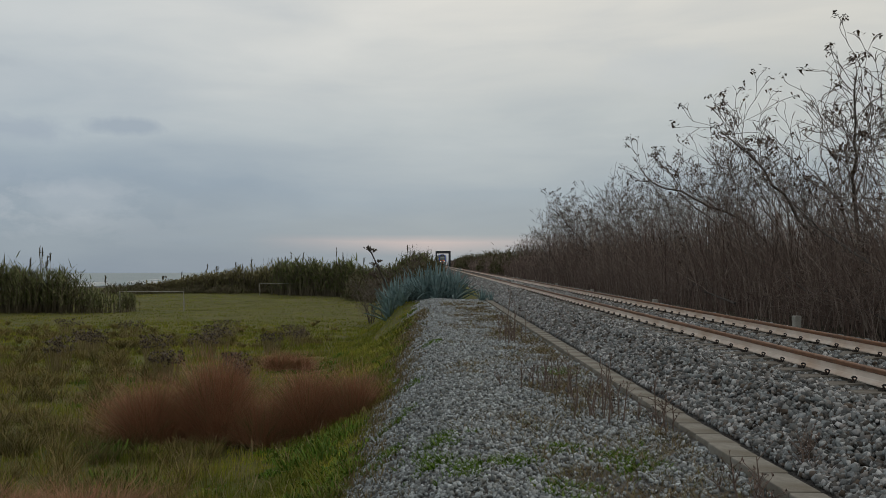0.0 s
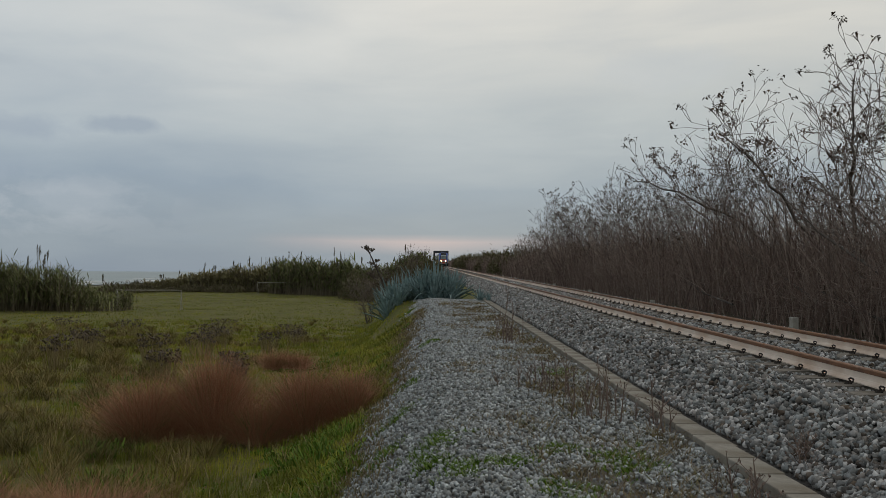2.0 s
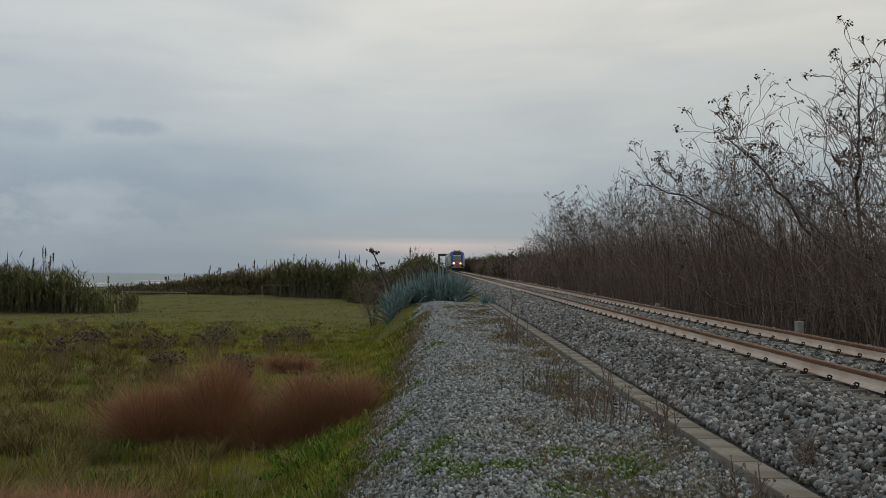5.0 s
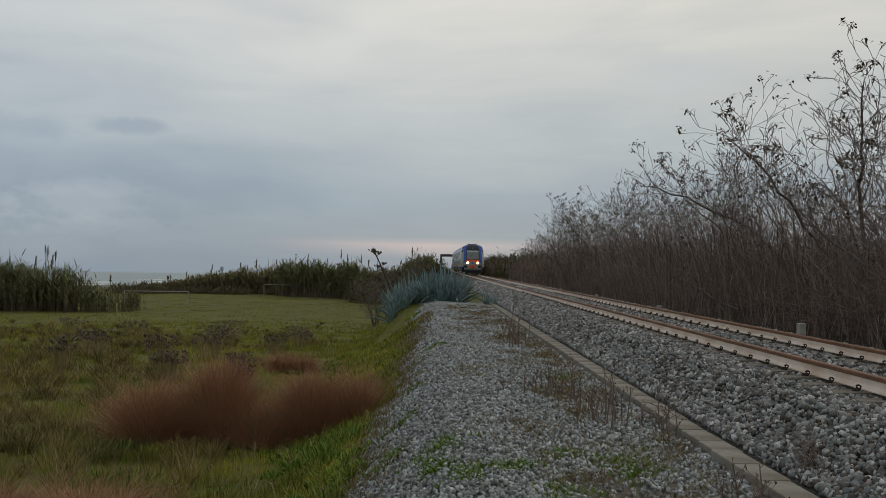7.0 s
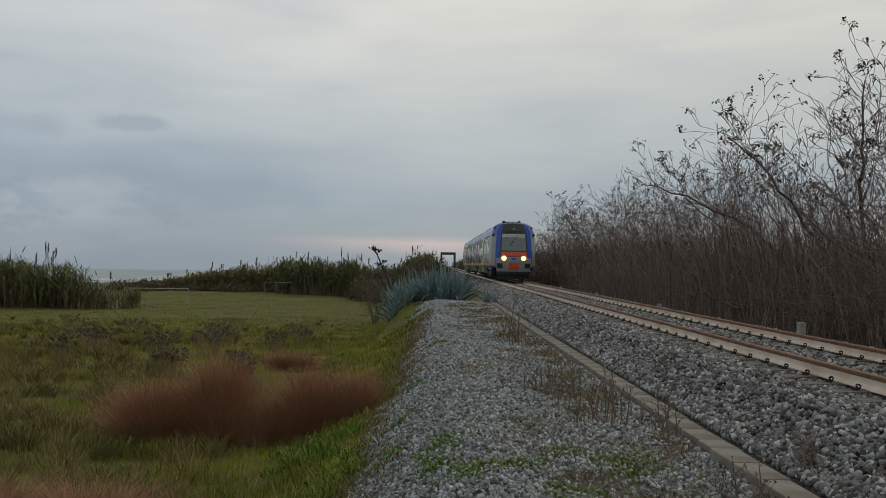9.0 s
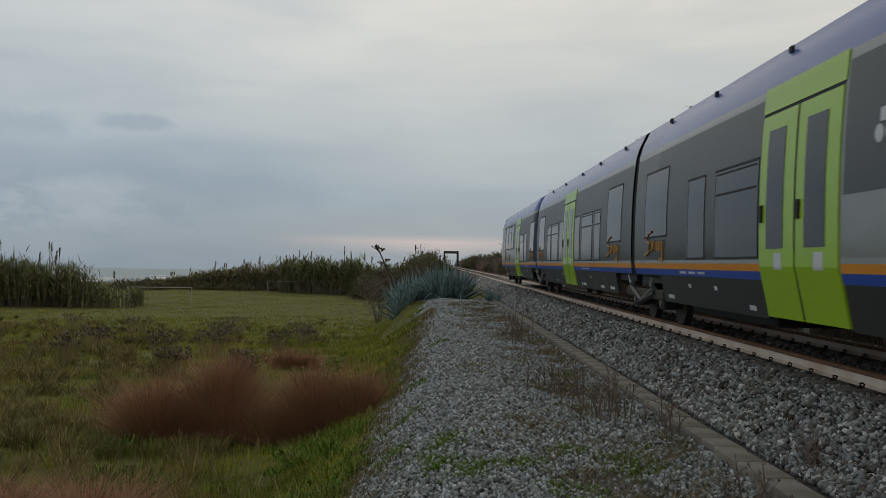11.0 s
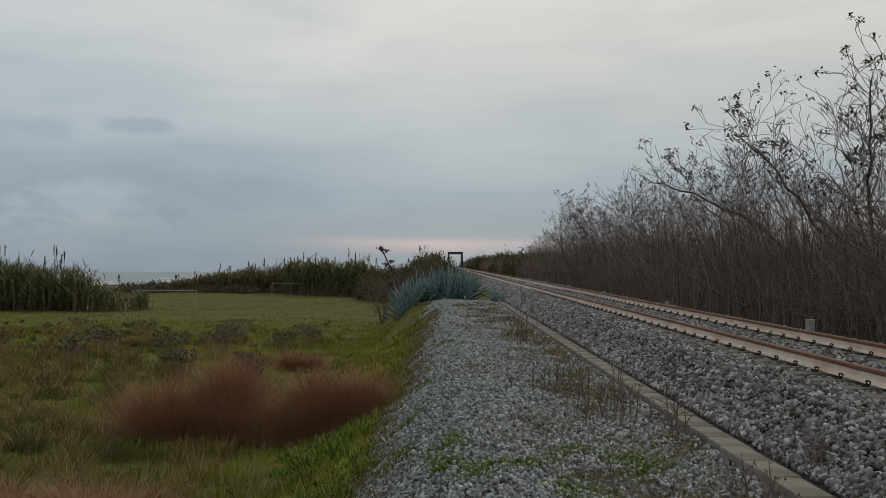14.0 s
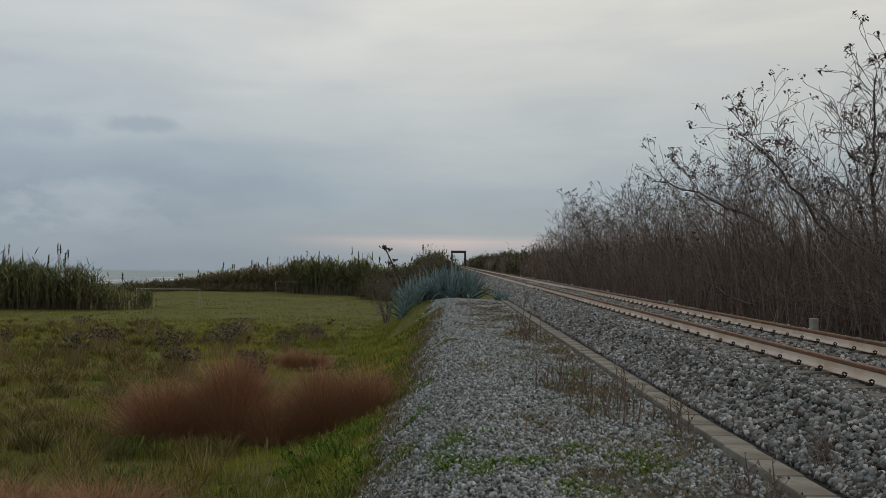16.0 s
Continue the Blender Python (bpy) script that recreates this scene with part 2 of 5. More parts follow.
def scatter_stones(name, count, place, size, mat, seed, label, category):
    """count angular stones: place(rng) gives x, y, z; size(rng, y) the half-width."""
    rng = np.random.default_rng(seed)
    xyz, half = place(rng, count), None
    count = len(xyz)
    half = size(rng, xyz)
    cube = np.array([(-1, -1, -1), (1, -1, -1), (1, 1, -1), (-1, 1, -1), (-1, -1, 1), (1, -1, 1), (1, 1, 1), (-1, 1, 1)], float)
    v = cube[None] * (0.45 + 0.45 * rng.random((count, 8, 3)))
    v *= np.stack([0.8 + 0.6 * rng.random(count), 0.8 + 0.5 * rng.random(count), 0.5 + 0.4 * rng.random(count)], 1)[:, None]
    q = rng.normal(size=(count, 4))
    q /= np.linalg.norm(q, axis=1)[:, None]
    a, b, c, d = q.T
    rot = np.stack([1 - 2 * (c * c + d * d), 2 * (b * c - d * a), 2 * (b * d + c * a), 2 * (b * c + d * a), 1 - 2 * (b * b + d * d), 2 * (c * d - b * a),
                    2 * (b * d - c * a), 2 * (c * d + b * a), 1 - 2 * (b * b + c * c)], 1).reshape(-1, 3, 3)
    v = np.einsum("nij,nkj->nki", rot, v) * half[:, None, None] + xyz[:, None]
    tri = np.array([(0, 2, 1), (0, 3, 2), (4, 5, 6), (4, 6, 7), (0, 1, 5), (0, 5, 4), (1, 2, 6), (1, 6, 5), (2, 3, 7), (2, 7, 6), (3, 0, 4), (3, 4, 7)])
    f = (tri[None] + 8 * np.arange(count)[:, None, None]).reshape(-1, 3)
    me = bpy.data.meshes.new(name)
    me.vertices.add(count * 8)
    me.vertices.foreach_set("co", v.reshape(-1).astype(np.float32))
    me.loops.add(len(f) * 3)
    me.loops.foreach_set("vertex_index", f.reshape(-1).astype(np.int32))
    me.polygons.add(len(f))
    me.polygons.foreach_set("loop_start", np.arange(0, len(f) * 3, 3, dtype=np.int32))
    me.update(calc_edges=True)
    me.materials.append(mat)
    return tagged(new(name, me), label, category, kind="stuff")


# ---- the lie of the land ----
def smooth(a, b, t):
    t = np.clip((np.asarray(t, float) - a) / (b - a), 0, 1)
    return t * t * (3 - 2 * t)


def waves(x, y, s):
    return np.sin(x * 1.3 / s + np.sin(y * 0.9 / s) * 1.2) * np.cos(y * 1.1 / s + np.sin(x * 0.7 / s))


def land(x, y):
    """Height of the ground sheet."""
    x, y = np.asarray(x, float), np.asarray(y, float)
    line = GRADE * np.clip(y, -300, 420)
    # across the bank: path, trough, ballast shoulder, far side
    prof = np.interp(x, [-2.6, -1.6, -1.0, -0.6, -0.2, 0.15, 0.5, 1.5, 2.45, 2.75, 3.5, 4.0, 6.4, 7.1, 7.6, 8.6, 14.0, 60.0],
                     [-1.72, -1.52, -1.30, -1.04, -0.72, -0.51, -0.45, -0.46, -0.45, -0.42, -0.08, -0.05, -0.05, -0.10, -0.26, -0.25, -0.4, -0.8])
    bank = line + prof + 0.012 * waves(x * 3, y * 3, 1.0) * ((x < 2.4) | (x > 7.3))
    # the path ends on a low hump with the agaves behind it
    hump = np.exp(-((y - 38) / 5.0) ** 2) * smooth(3.0, 0.5, x) * smooth(-2.5, 0.0, x)
    bank = bank + 0.13 * hump - 0.55 * smooth(41, 52, y) * smooth(2.6, 1.2, x)
    field = -1.75 - 1.85 * smooth(14, 95, y) + 0.05 * waves(x, y, 2.3) + 0.12 * waves(x, y, 9.0)
    field = field - 2.4 * smooth(-85, -150, x) - 3.5 * smooth(-150, -190, x)
    t = smooth(-3.0 - 0.03 * np.clip(y, 0, 200), -0.95, x)
    mound = 0.75 * np.exp(-((y - 43.5) / 4.5) ** 2 - ((x + 1.1) / 0.85) ** 2)
    return field * (1 - t) + bank * t + mound


def bank_edge(y):
    """Where the gravel of the bank gives way to grass."""
    return np.interp(y, [0, 9, 17, 36, 44], [-0.95, -0.9, -0.68, -0.42, -0.3]) + 0.10 * np.sin(y * 0.8) + 0.07 * np.sin(y * 2.3 + 1) + 0.05 * np.sin(y * 5.1)


def make_ground():
    xs = np.concatenate([np.linspace(-420, -180, 9)[:-1], np.linspace(-180, -40, 29)[:-1], np.linspace(-40, -8, 33)[:-1], np.linspace(-8, -3, 21)[:-1],
                         np.linspace(-3, 0.6, 49)[:-1], np.linspace(0.6, 8, 60)[:-1], np.linspace(8, 20, 25)[:-1], np.linspace(20, 120, 21)[:-1], np.linspace(120, 1500, 12)])
    ys = np.concatenate([np.linspace(-260, -20, 25)[:-1], np.linspace(-20, 4, 97)[:-1], np.linspace(4, 50, 185)[:-1], np.linspace(50, 130, 81)[:-1],
                         np.linspace(130, 420, 59)[:-1], np.linspace(420, 4700, 24)])
    gx, gy = np.meshgrid(xs, ys)
    gz = land(gx, gy)
    nx, ny = len(xs), len(ys)
    verts = np.stack([gx, gy, gz], 2).reshape(-1, 3)
    i = np.arange(nx * ny).reshape(ny, nx)
    faces = np.stack([i[:-1, :-1], i[:-1, 1:], i[1:, 1:], i[1:, :-1]], 2).reshape(-1, 4)
    me = bpy.data.meshes.new("ground")
    me.from_pydata(verts.tolist(), [], faces.tolist())
    cx, cy = (gx[:-1, :-1] + gx[1:, 1:]) / 2, (gy[:-1, :-1] + gy[1:, 1:]) / 2
    edge = bank_edge(cy)
    idx = np.zeros(cx.shape, int)
    idx[(cx > edge) & (cx < 2.75) & (cy < 43)] = 1
    idx[(cx > 2.75) & (cx < 7.7)] = 2
    idx[cx > 7.7] = 3
    idx[cx < -118] = 4
    for k in ("field", "gravel_bed", "ballast_bed", "litter", "sand"):
        me.materials.append(MAT[k])
    me.polygons.foreach_set("material_index", idx.reshape(-1))
    me.polygons.foreach_set("use_smooth", [True] * len(me.polygons))
    return tagged(new("ground", me), "rough grassy field, gravel bank and sandy shore", "ground", kind="structure")


make_ground()


def make_sea():
    """The sea with a few low breakers along the shore."""
    def water(k, pos):
        return k.ramp(k.noise(k.scaled(pos, (1.0, 0.12, 1.0)), 0.05, 4.0), [(0.35, (0.10, 0.15, 0.16)), (0.65, (0.16, 0.21, 0.21))])
    mat = material("sea_water", water, 0.35, bump=(0.6, 0.25))
    bm = bmesh.new()
    bmesh.ops.create_grid(bm, x_segments=20, y_segments=20, size=1.0, matrix=Matrix.Translation((-2525, 2300, -5.6)) @ Matrix.Diagonal((2375, 2580, 1, 1)))
    me = bpy.data.meshes.new("sea")
    bm.to_mesh(me)
    bm.free()
    me.materials.append(mat)
    tagged(new("water", me), "grey-green sea with low waves under cloud", "sea", kind="structure")
    foam = material("sea_foam", blotchy((0.55, 0.57, 0.58), (0.75, 0.76, 0.76), (0.35, 0.4, 0.42), 0.4, 0.08), 0.9)
    s = Soup()
    rng = random.Random(4)
    for row, dist in enumerate((-163, -178, -196, -222)):
        y = 200.0
        while y < 1500:
            ln = rng.uniform(25, 110)
            pts = [(dist + 3 * math.sin((y + ln * q) * 0.03 + row), y + ln * q, -5.5) for q in (0, 0.3, 0.7, 1)]
            s.tube(pts, [0.15, 0.38, 0.38, 0.12] if row else [0.3, 0.5, 0.5, 0.2], 5)
            y += ln + rng.uniform(5, 80) * (1 + row)
    tagged(new("breaking_waves", s.mesh("breaking_waves", [foam], True)), "white foam of low waves breaking on the shore", "waves", kind="stuff")


make_sea()


# ---- the railway line ----
def make_track():
    track = thing("railway_track", "single railway track with rusty rails on concrete sleepers", "railway track",
                  pose(TRACK_X, 0, 0, math.degrees(math.atan(GRADE))))
    half = 1.505 / 2
    body = [(-0.07, 0), (0.07, 0), (0.07, 0.012), (0.02, 0.03), (0.009, 0.045), (0.009, 0.115), (-0.009, 0.115), (-0.009, 0.045), (-0.02, 0.03), (-0.07, 0.012)]
    head = [(-0.012, 0.107), (0.012, 0.107), (0.034, 0.120), (0.037, 0.150), (0.028, 0.16), (-0.028, 0.16), (-0.037, 0.150), (-0.034, 0.120)]
    for side in (-1, 1):
        rail = part("rail", sweep(bmesh.new(), [(x + side * half, z) for x, z in body], -240, 900, 38), MAT["rail_side"], track, "rail with a pale dusty web")
        part("rail_head", sweep(bmesh.new(), [(x + side * half, z) for x, z in head], -240, 900, 38), MAT["rail_head"], rail, "rust-brown rail head")
    # sleepers
    sec = [(-1.2, -0.2), (1.2, -0.2), (1.2, -0.05), (1.17, -0.012), (0.95, -0.004), (0.5, -0.004), (0.38, -0.05), (-0.38, -0.05), (-0.5, -0.004), (-0.95, -0.004), (-1.17, -0.012), (-1.2, -0.05)]
    bm = sweep(bmesh.new(), sec, -0.13, 0.13, 1)
    me = bpy.data.meshes.new("sleeper")
    bm.to_mesh(me)
    bm.free()
    me.materials.append(MAT["sleeper"])
    # spring clip: an iron shoulder with a bowed loop over the foot of the rail
    s = Soup()
    s.tube([(0.10, 0.0, -0.01), (0.10, 0.0, 0.025)], [0.03, 0.024], 6)
    loop = [(0.06 + 0.012 * math.sin(a * 2), 0.036 * math.sin(a), 0.012 - 0.028 * math.cos(a) + 0.014) for a in np.linspace(0.5, 5.8, 10)]
    s.tube(loop, [0.0105] * 10, 5)
    clip = s.mesh("rail_clip", [MAT["clip"]])
    rest = Soup()
    sv = [tuple(v.co) for v in me.vertices]
    sf = [tuple(p.vertices) for p in me.polygons]
    n = 0
    y = PHASE - 48 * 0.66
    while y < 330:
        if -14 < y < 150:
            sl = shared("sleeper", me, track, pose(0, y, 0))
            if n == 0:
                tagged(sl, "grey-brown concrete sleeper half sunk in ballast")
            n += 1
            if 5 < y < 46:
                for side in (-1, 1):
                    for way in (-1, 1):
                        shared("rail_clip", clip, sl, pose(side * half + way * 0.075, 0, 0.0, 0, 0, 0 if way > 0 else 180))
        else:
            rest.add([(vx, vy + y, vz) for vx, vy, vz in sv], sf)
        y += 0.66
    far = new("far_sleepers", rest.mesh("far_sleepers", [MAT["sleeper"]]))
    far.parent = track
    tagged(far, kind="stuff")


PHASE = 17.657
make_track()


def make_trough():
    """A row of flat concrete lids on the cable trough beside the ballast; the nearer run is set a little higher and further out."""
    thing_ = thing("cable_trough", "row of weathered concrete cable trough lids beside the ballast", "cable trough")
    rng = random.Random(11)
    y = -8.0
    while y < 43:
        near = y < 8.4
        ln = 0.62
        x0 = (2.43 if near else 2.49) + rng.uniform(-0.005, 0.005)
        z = float(land(2.55, y)) + (0.085 if near else 0.05) + rng.uniform(-0.003, 0.003)
        bm = boxes((-0.12, 0.12, -ln / 2 + 0.006, ln / 2 - 0.006, -0.09, 0.0), bevel=0.01)
        lid = part("trough_lid", bm, MAT["concrete"], thing_)
        lid.matrix_basis = pose(x0 + 0.135, y, z, rng.uniform(-0.5, 0.5), rng.uniform(-0.9, 0.9), rng.uniform(-0.5, 0.5))
        y += ln


make_trough()


def ballast_place(rng, n):
    y = np.where(rng.random(n) < 0.12, -9 + 14 * rng.random(n), 4.8 + 75 * rng.random(n) ** 2.1)
    x = 2.80 + (7.7 - 2.80) * rng.random(n) ** 1.45
    lift = (0.008 + 0.045 * rng.random(n)) * np.where(np.abs(x - TRACK_X) < 1.25, 0.35, 1.0)
    keep = ~((np.abs(x - TRACK_X - 0.7525) < 0.1) | (np.abs(x - TRACK_X + 0.7525) < 0.1))
    on_sleeper = (np.abs(x - TRACK_X) < 1.2) & (np.abs((y - PHASE + 0.33) % 0.66 - 0.33) < 0.12)
    keep &= ~on_sleeper | (rng.random(n) < 0.1)
    return np.stack([x, y, land(x, y) + lift], 1)[keep]


scatter_stones("ballast_stones", 105000, ballast_place, lambda r, p: (0.016 + 0.022 * r.random(len(p)) ** 1.5) * (1 + 0.016 * np.clip(p[:, 1] - 10, 0, 60)), MAT["stone"], 5,
               "grey and brown crushed-stone track ballast", "ballast")


def path_place(rng, n):
    y = np.where(rng.random(n) < 0.12, -6 + 11 * rng.random(n), 4.8 + 39 * rng.random(n) ** 1.9)
    x = -1.3 + 3.75 * rng.random(n)
    bare = waves(x * 2.0, y * 1.1, 1.0) + 0.6 * waves(x * 4.0 + 5, y * 3.0, 1.0)
    keep = (x > bank_edge(y) - 0.12 + 0.1 * rng.normal(size=n)) & ((bare < 0.75 - 0.45 * (x - 1.0)) | (rng.random(n) < 0.25))
    return np.stack([x, y, land(x, y) + 0.002 + 0.016 * rng.random(n)], 1)[keep]


scatter_stones("path_gravel", 88000, path_place, lambda r, p: (0.011 + 0.014 * r.random(len(p)) ** 1.6) * (1 + 0.02 * np.clip(p[:, 1] - 8, 0, 40)), MAT["pebble"], 6,
               "pale grey crushed gravel on the bank", "gravel")


# ---- the train ----
def plain(name, col, rough=0.45, metal=0.0, dirt=0.25):
    """Paint with faint grime."""
    grim = tuple(c * 0.55 + 0.012 for c in col)

    def build(k, pos):
        n = k.noise(k.scaled(pos, (1.0, 0.6, 2.2)), 2.2, 6.0, 0.65)
        return k.mix(k.math("MULTIPLY", k.ramp(n, [(0.42, 0.0), (0.75, 1.0)]), dirt), col, grim)
    return material(name, build, rough, metal, bump=(30.0, 0.0006))


def glowing(name, col, strength):
    m = bpy.data.materials.new(name)
    m.use_nodes = True
    b = m.node_tree.nodes["Principled BSDF"]
    b.inputs["Base Color"].default_value = (*col, 1)
    b.inputs["Emission Color"].default_value = (*col, 1)
    b.inputs["Emission Strength"].default_value = strength
    return m


MAT["roof_blue"] = plain("roof_blue", (0.085, 0.14, 0.40), 0.25)
MAT["silver"] = plain("silver_grey_paint", (0.27, 0.29, 0.29), 0.27)
MAT["dark_grey"] = plain("dark_grey_paint", (0.024, 0.033, 0.038), 0.38)
MAT["skirt_grey"] = plain("skirt_grey_paint", (0.022, 0.025, 0.026), 0.5, dirt=0.5)
MAT["orange"] = plain("orange_stripe", (0.72, 0.27, 0.012), 0.45)
MAT["blue"] = plain("blue_stripe", (0.015, 0.075, 0.42), 0.45)
MAT["cab_blue"] = plain("cab_blue", (0.015, 0.075, 0.42), 0.4)
MAT["lime"] = plain("lime_door_paint", (0.33, 0.55, 0.012), 0.27, dirt=0.2)
MAT["red_orange"] = plain("red_orange_paint", (0.62, 0.085, 0.025), 0.45)
MAT["black"] = plain("black_rubber", (0.012, 0.012, 0.013), 0.7)
MAT["iron"] = plain("brake_dust_iron", (0.055, 0.045, 0.038), 0.75, 0.2, 0.5)
MAT["white"] = plain("white_lettering", (0.62, 0.64, 0.66), 0.5)
MAT["pane"] = plain("tinted_window", (0.022, 0.032, 0.040), 0.12, dirt=0.3)
MAT["pane"].node_tree.nodes["Principled BSDF"].inputs["Specular IOR Level"].default_value = 0.25
MAT["windscreen"] = plain("windscreen", (0.13, 0.16, 0.17), 0.1, dirt=0.3)
MAT["blind"] = plain("pale_blind", (0.34, 0.40, 0.43), 0.3)
MAT["mask"] = plain("dark_cab_mask", (0.022, 0.024, 0.028), 0.25)
MAT["rod"] = plain("dusty_grey_steel", (0.15, 0.14, 0.13), 0.6, 0.2, 0.5)
MAT["script"] = plain("faded_script_paint", (0.50, 0.26, 0.06), 0.5, dirt=0.5)
MAT["headlight"] = glowing("headlight", (1.0, 0.74, 0.42), 14.0)
# emissive orange that stands in for the glow spreading round the lit headlights
MAT["lamp_halo"] = glowing("lit_reflector", (1.0, 0.45, 0.14), 2.2)

# half section of the body, from under the side up to the middle of the roof: x, z
HALF = [(1.40, 0.88), (1.44, 1.05)] + [(1.445 - 0.085 * max(0.0, (z - 1.6) / 1.48) ** 2, z) for z in (1.4, 1.7, 2.0, 2.3, 2.6, 2.8, 2.98, 3.08)] + [(1.30, 3.28), (1.16, 3.57), (0.88, 3.70), (0.45, 3.76), (0.0, 3.78)]
CAB = 0.95               # the cab narrows over this length
NOSE_ROOF = 0.8          # the roof comes down by this share at the cab front
LENGTH = 56.0


def nose_y(z):
    """How far the raked cab front stands back at height z."""
    return float(np.interp(z, [0.2, 0.9, 1.35, 1.7, 2.3, 3.0, 3.5, 3.9], [0.24, 0.06, 0.0, 0.03, 0.14, 0.30, 0.46, 0.75]))


def narrow(z):
    return 0.80 - 0.03 * max(0.0, z - 2.4)


def front_half(z):
    """Half the width of the cab front at height z."""
    zz = z if z < 3.0 else 3.0 + (z - 3.0) / NOSE_ROOF
    return narrow(zz) * side_at(min(zz, 3.76))


def side_at(z):
    return float(np.interp(z, [p[1] for p in HALF], [p[0] for p in HALF]))


def face_y(x, z):
    return nose_y(z) + 0.24 * (abs(x) / 1.2) ** 2


def nose_ring(s):
    out = []
    for x, z in HALF:
        n = narrow(z)
        y0 = nose_y(z) + 0.24 * (x * n / 1.2) ** 2
        k = n + (1 - n) * math.sin(s * math.pi / 2)
        low = 1 - (1 - NOSE_ROOF) * (1 - s) ** 2
        out.append((x * k, y0 + (CAB - y0) * s, z if z < 3.0 else 3.0 + (z - 3.0) * low))
    return out


def side_x(z, y=9.0):
    """Half width of the body at height z, narrower in the cab."""
    x = side_at(z) if z > 0.88 else 1.40 - 0.09 * (0.88 - z) / 0.45
    if y >= CAB:
        return x
    n = narrow(z)
    y0 = nose_y(z) + 0.24 * (x * n / 1.2) ** 2
    s = min(1.0, max(0.0, (y - y0) / (CAB - y0)))
    return x * (n + (1 - n) * math.sin(s * math.pi / 2))


def shell(y0, y1, nose=False, silver_to=None):
    """Body shell of a car between y0 and y1; with nose the end at y0 is a shaped cab."""
    rings = []
    if nose:
        rings += [nose_ring(s) for s in (0.0, 0.06, 0.15, 0.3, 0.5, 0.75)]
        start = CAB
    else:
        start = y0
    steps = 10
    for i in range(steps + 1):
        y = start + (y1 - start) * i / steps
        rings.append([(x, y, z) for x, z in HALF])
    bm = bmesh.new()
    grid = []
    for r in rings:
        left = [bm.verts.new((-x, y, z)) for x, y, z in r]
        right = [bm.verts.new(p) for p in r[:-1]]
        grid.append(left + right[::-1])
    n = len(grid[0])
    for a, b in zip(grid, grid[1:]):
        for i in range(n - 1):
            f = bm.faces.new((a[i], b[i], b[i + 1], a[i + 1]))
            zc = (a[i].co.z + a[i + 1].co.z + b[i].co.z + b[i + 1].co.z) / 4
            yc = (a[i].co.y + b[i].co.y) / 2
            if zc > 3.08 or (nose and yc < CAB and zc > 3.0):
                middle = abs(a[i].co.x + a[i + 1].co.x) / 2 < 0.8
                f.material_index = 5 if nose and yc < CAB * 0.8 and middle else 0
            elif zc > 2.98:
                f.material_index = 1
            else:
                f.material_index = 1 if (silver_to is not None and yc < silver_to) else 2
    if nose:
        ring = grid[0]
        m = len(HALF)
        for i in range(m - 1):
            l0, l1 = ring[i], ring[i + 1]
            r0, r1 = ring[n - 1 - i], ring[n - 2 - i]
            if l1 is r1:
                f = bm.faces.new((l0, l1, r0))
            else:
                f = bm.faces.new((l0, l1, r1, r0))
            f.material_index = 5 if l0.co.z > 2.9 or abs(l0.co.x) < 0.9 else 4
    bm.faces.new(grid[-1])
    bmesh.ops.recalc_face_normals(bm, faces=bm.faces)
    for f in bm.faces:
        f.smooth = len(f.verts) == 4
    return bm


def panel(y0, y1, z0, z1, side, proud=0.006, depth=0.03, cuts=6):
    """A thin slab that follows the body side between two heights."""
    bm = bmesh.new()
    ys = [y0, y1] if y0 >= CAB else [y0 + (y1 - y0) * i / 6 for i in range(7)] if y1 < 3 else [y0 + (CAB - y0) * i / 6 for i in range(7)] + [y1]
    zs = [z0 + (z1 - z0) * i / cuts for i in range(cuts + 1)]
    out, back = [[[bm.verts.new((side * (side_x(z, y) + d), y, z)) for y in ys] for z in zs] for d in (proud, proud - depth)]
    ny = len(ys)
    for grid in (out, back):
        for r0, r1 in zip(grid, grid[1:]):
            for i in range(ny - 1):
                bm.faces.new((r0[i], r0[i + 1], r1[i + 1], r1[i]))
    for j in (0, cuts):
        for i in range(ny - 1):
            bm.faces.new((out[j][i], out[j][i + 1], back[j][i + 1], back[j][i]))
    for i in (0, ny - 1):
        for j in range(cuts):
            bm.faces.new((out[j][i], out[j + 1][i], back[j + 1][i], back[j][i]))
    bmesh.ops.recalc_face_normals(bm, faces=bm.faces)
    return bm


def patch(x0, x1, z0, z1, proud=0.02, nx=6, nz=5):
    """A piece of the cab front that follows its curve."""
    bm = bmesh.new()
    front, back = [], []
    for d, rows in ((proud, front), (-0.03, back)):
        for j in range(nz + 1):
            z = z0 + (z1 - z0) * j / nz
            k = front_half(z) / 1.195
            rows.append([bm.verts.new((x * k, face_y(x * k, z) - d, z)) for x in np.linspace(x0, x1, nx + 1)])
    for j in range(nz):
        for i in range(nx):
            bm.faces.new((front[j][i], front[j][i + 1], front[j + 1][i + 1], front[j + 1][i]))
    loop = [front[0][i] for i in range(nx + 1)] + [front[j][nx] for j in range(1, nz + 1)] + [front[nz][i] for i in range(nx - 1, -1, -1)] + [front[j][0] for j in range(nz - 1, 0, -1)]
    lb = [back[0][i] for i in range(nx + 1)] + [back[j][nx] for j in range(1, nz + 1)] + [back[nz][i] for i in range(nx - 1, -1, -1)] + [back[j][0] for j in range(nz - 1, 0, -1)]
    k = len(loop)
    for i in range(k):
        bm.faces.new((loop[i], loop[(i + 1) % k], lb[(i + 1) % k], lb[i]))
    bmesh.ops.recalc_face_normals(bm, faces=bm.faces)
    return bm


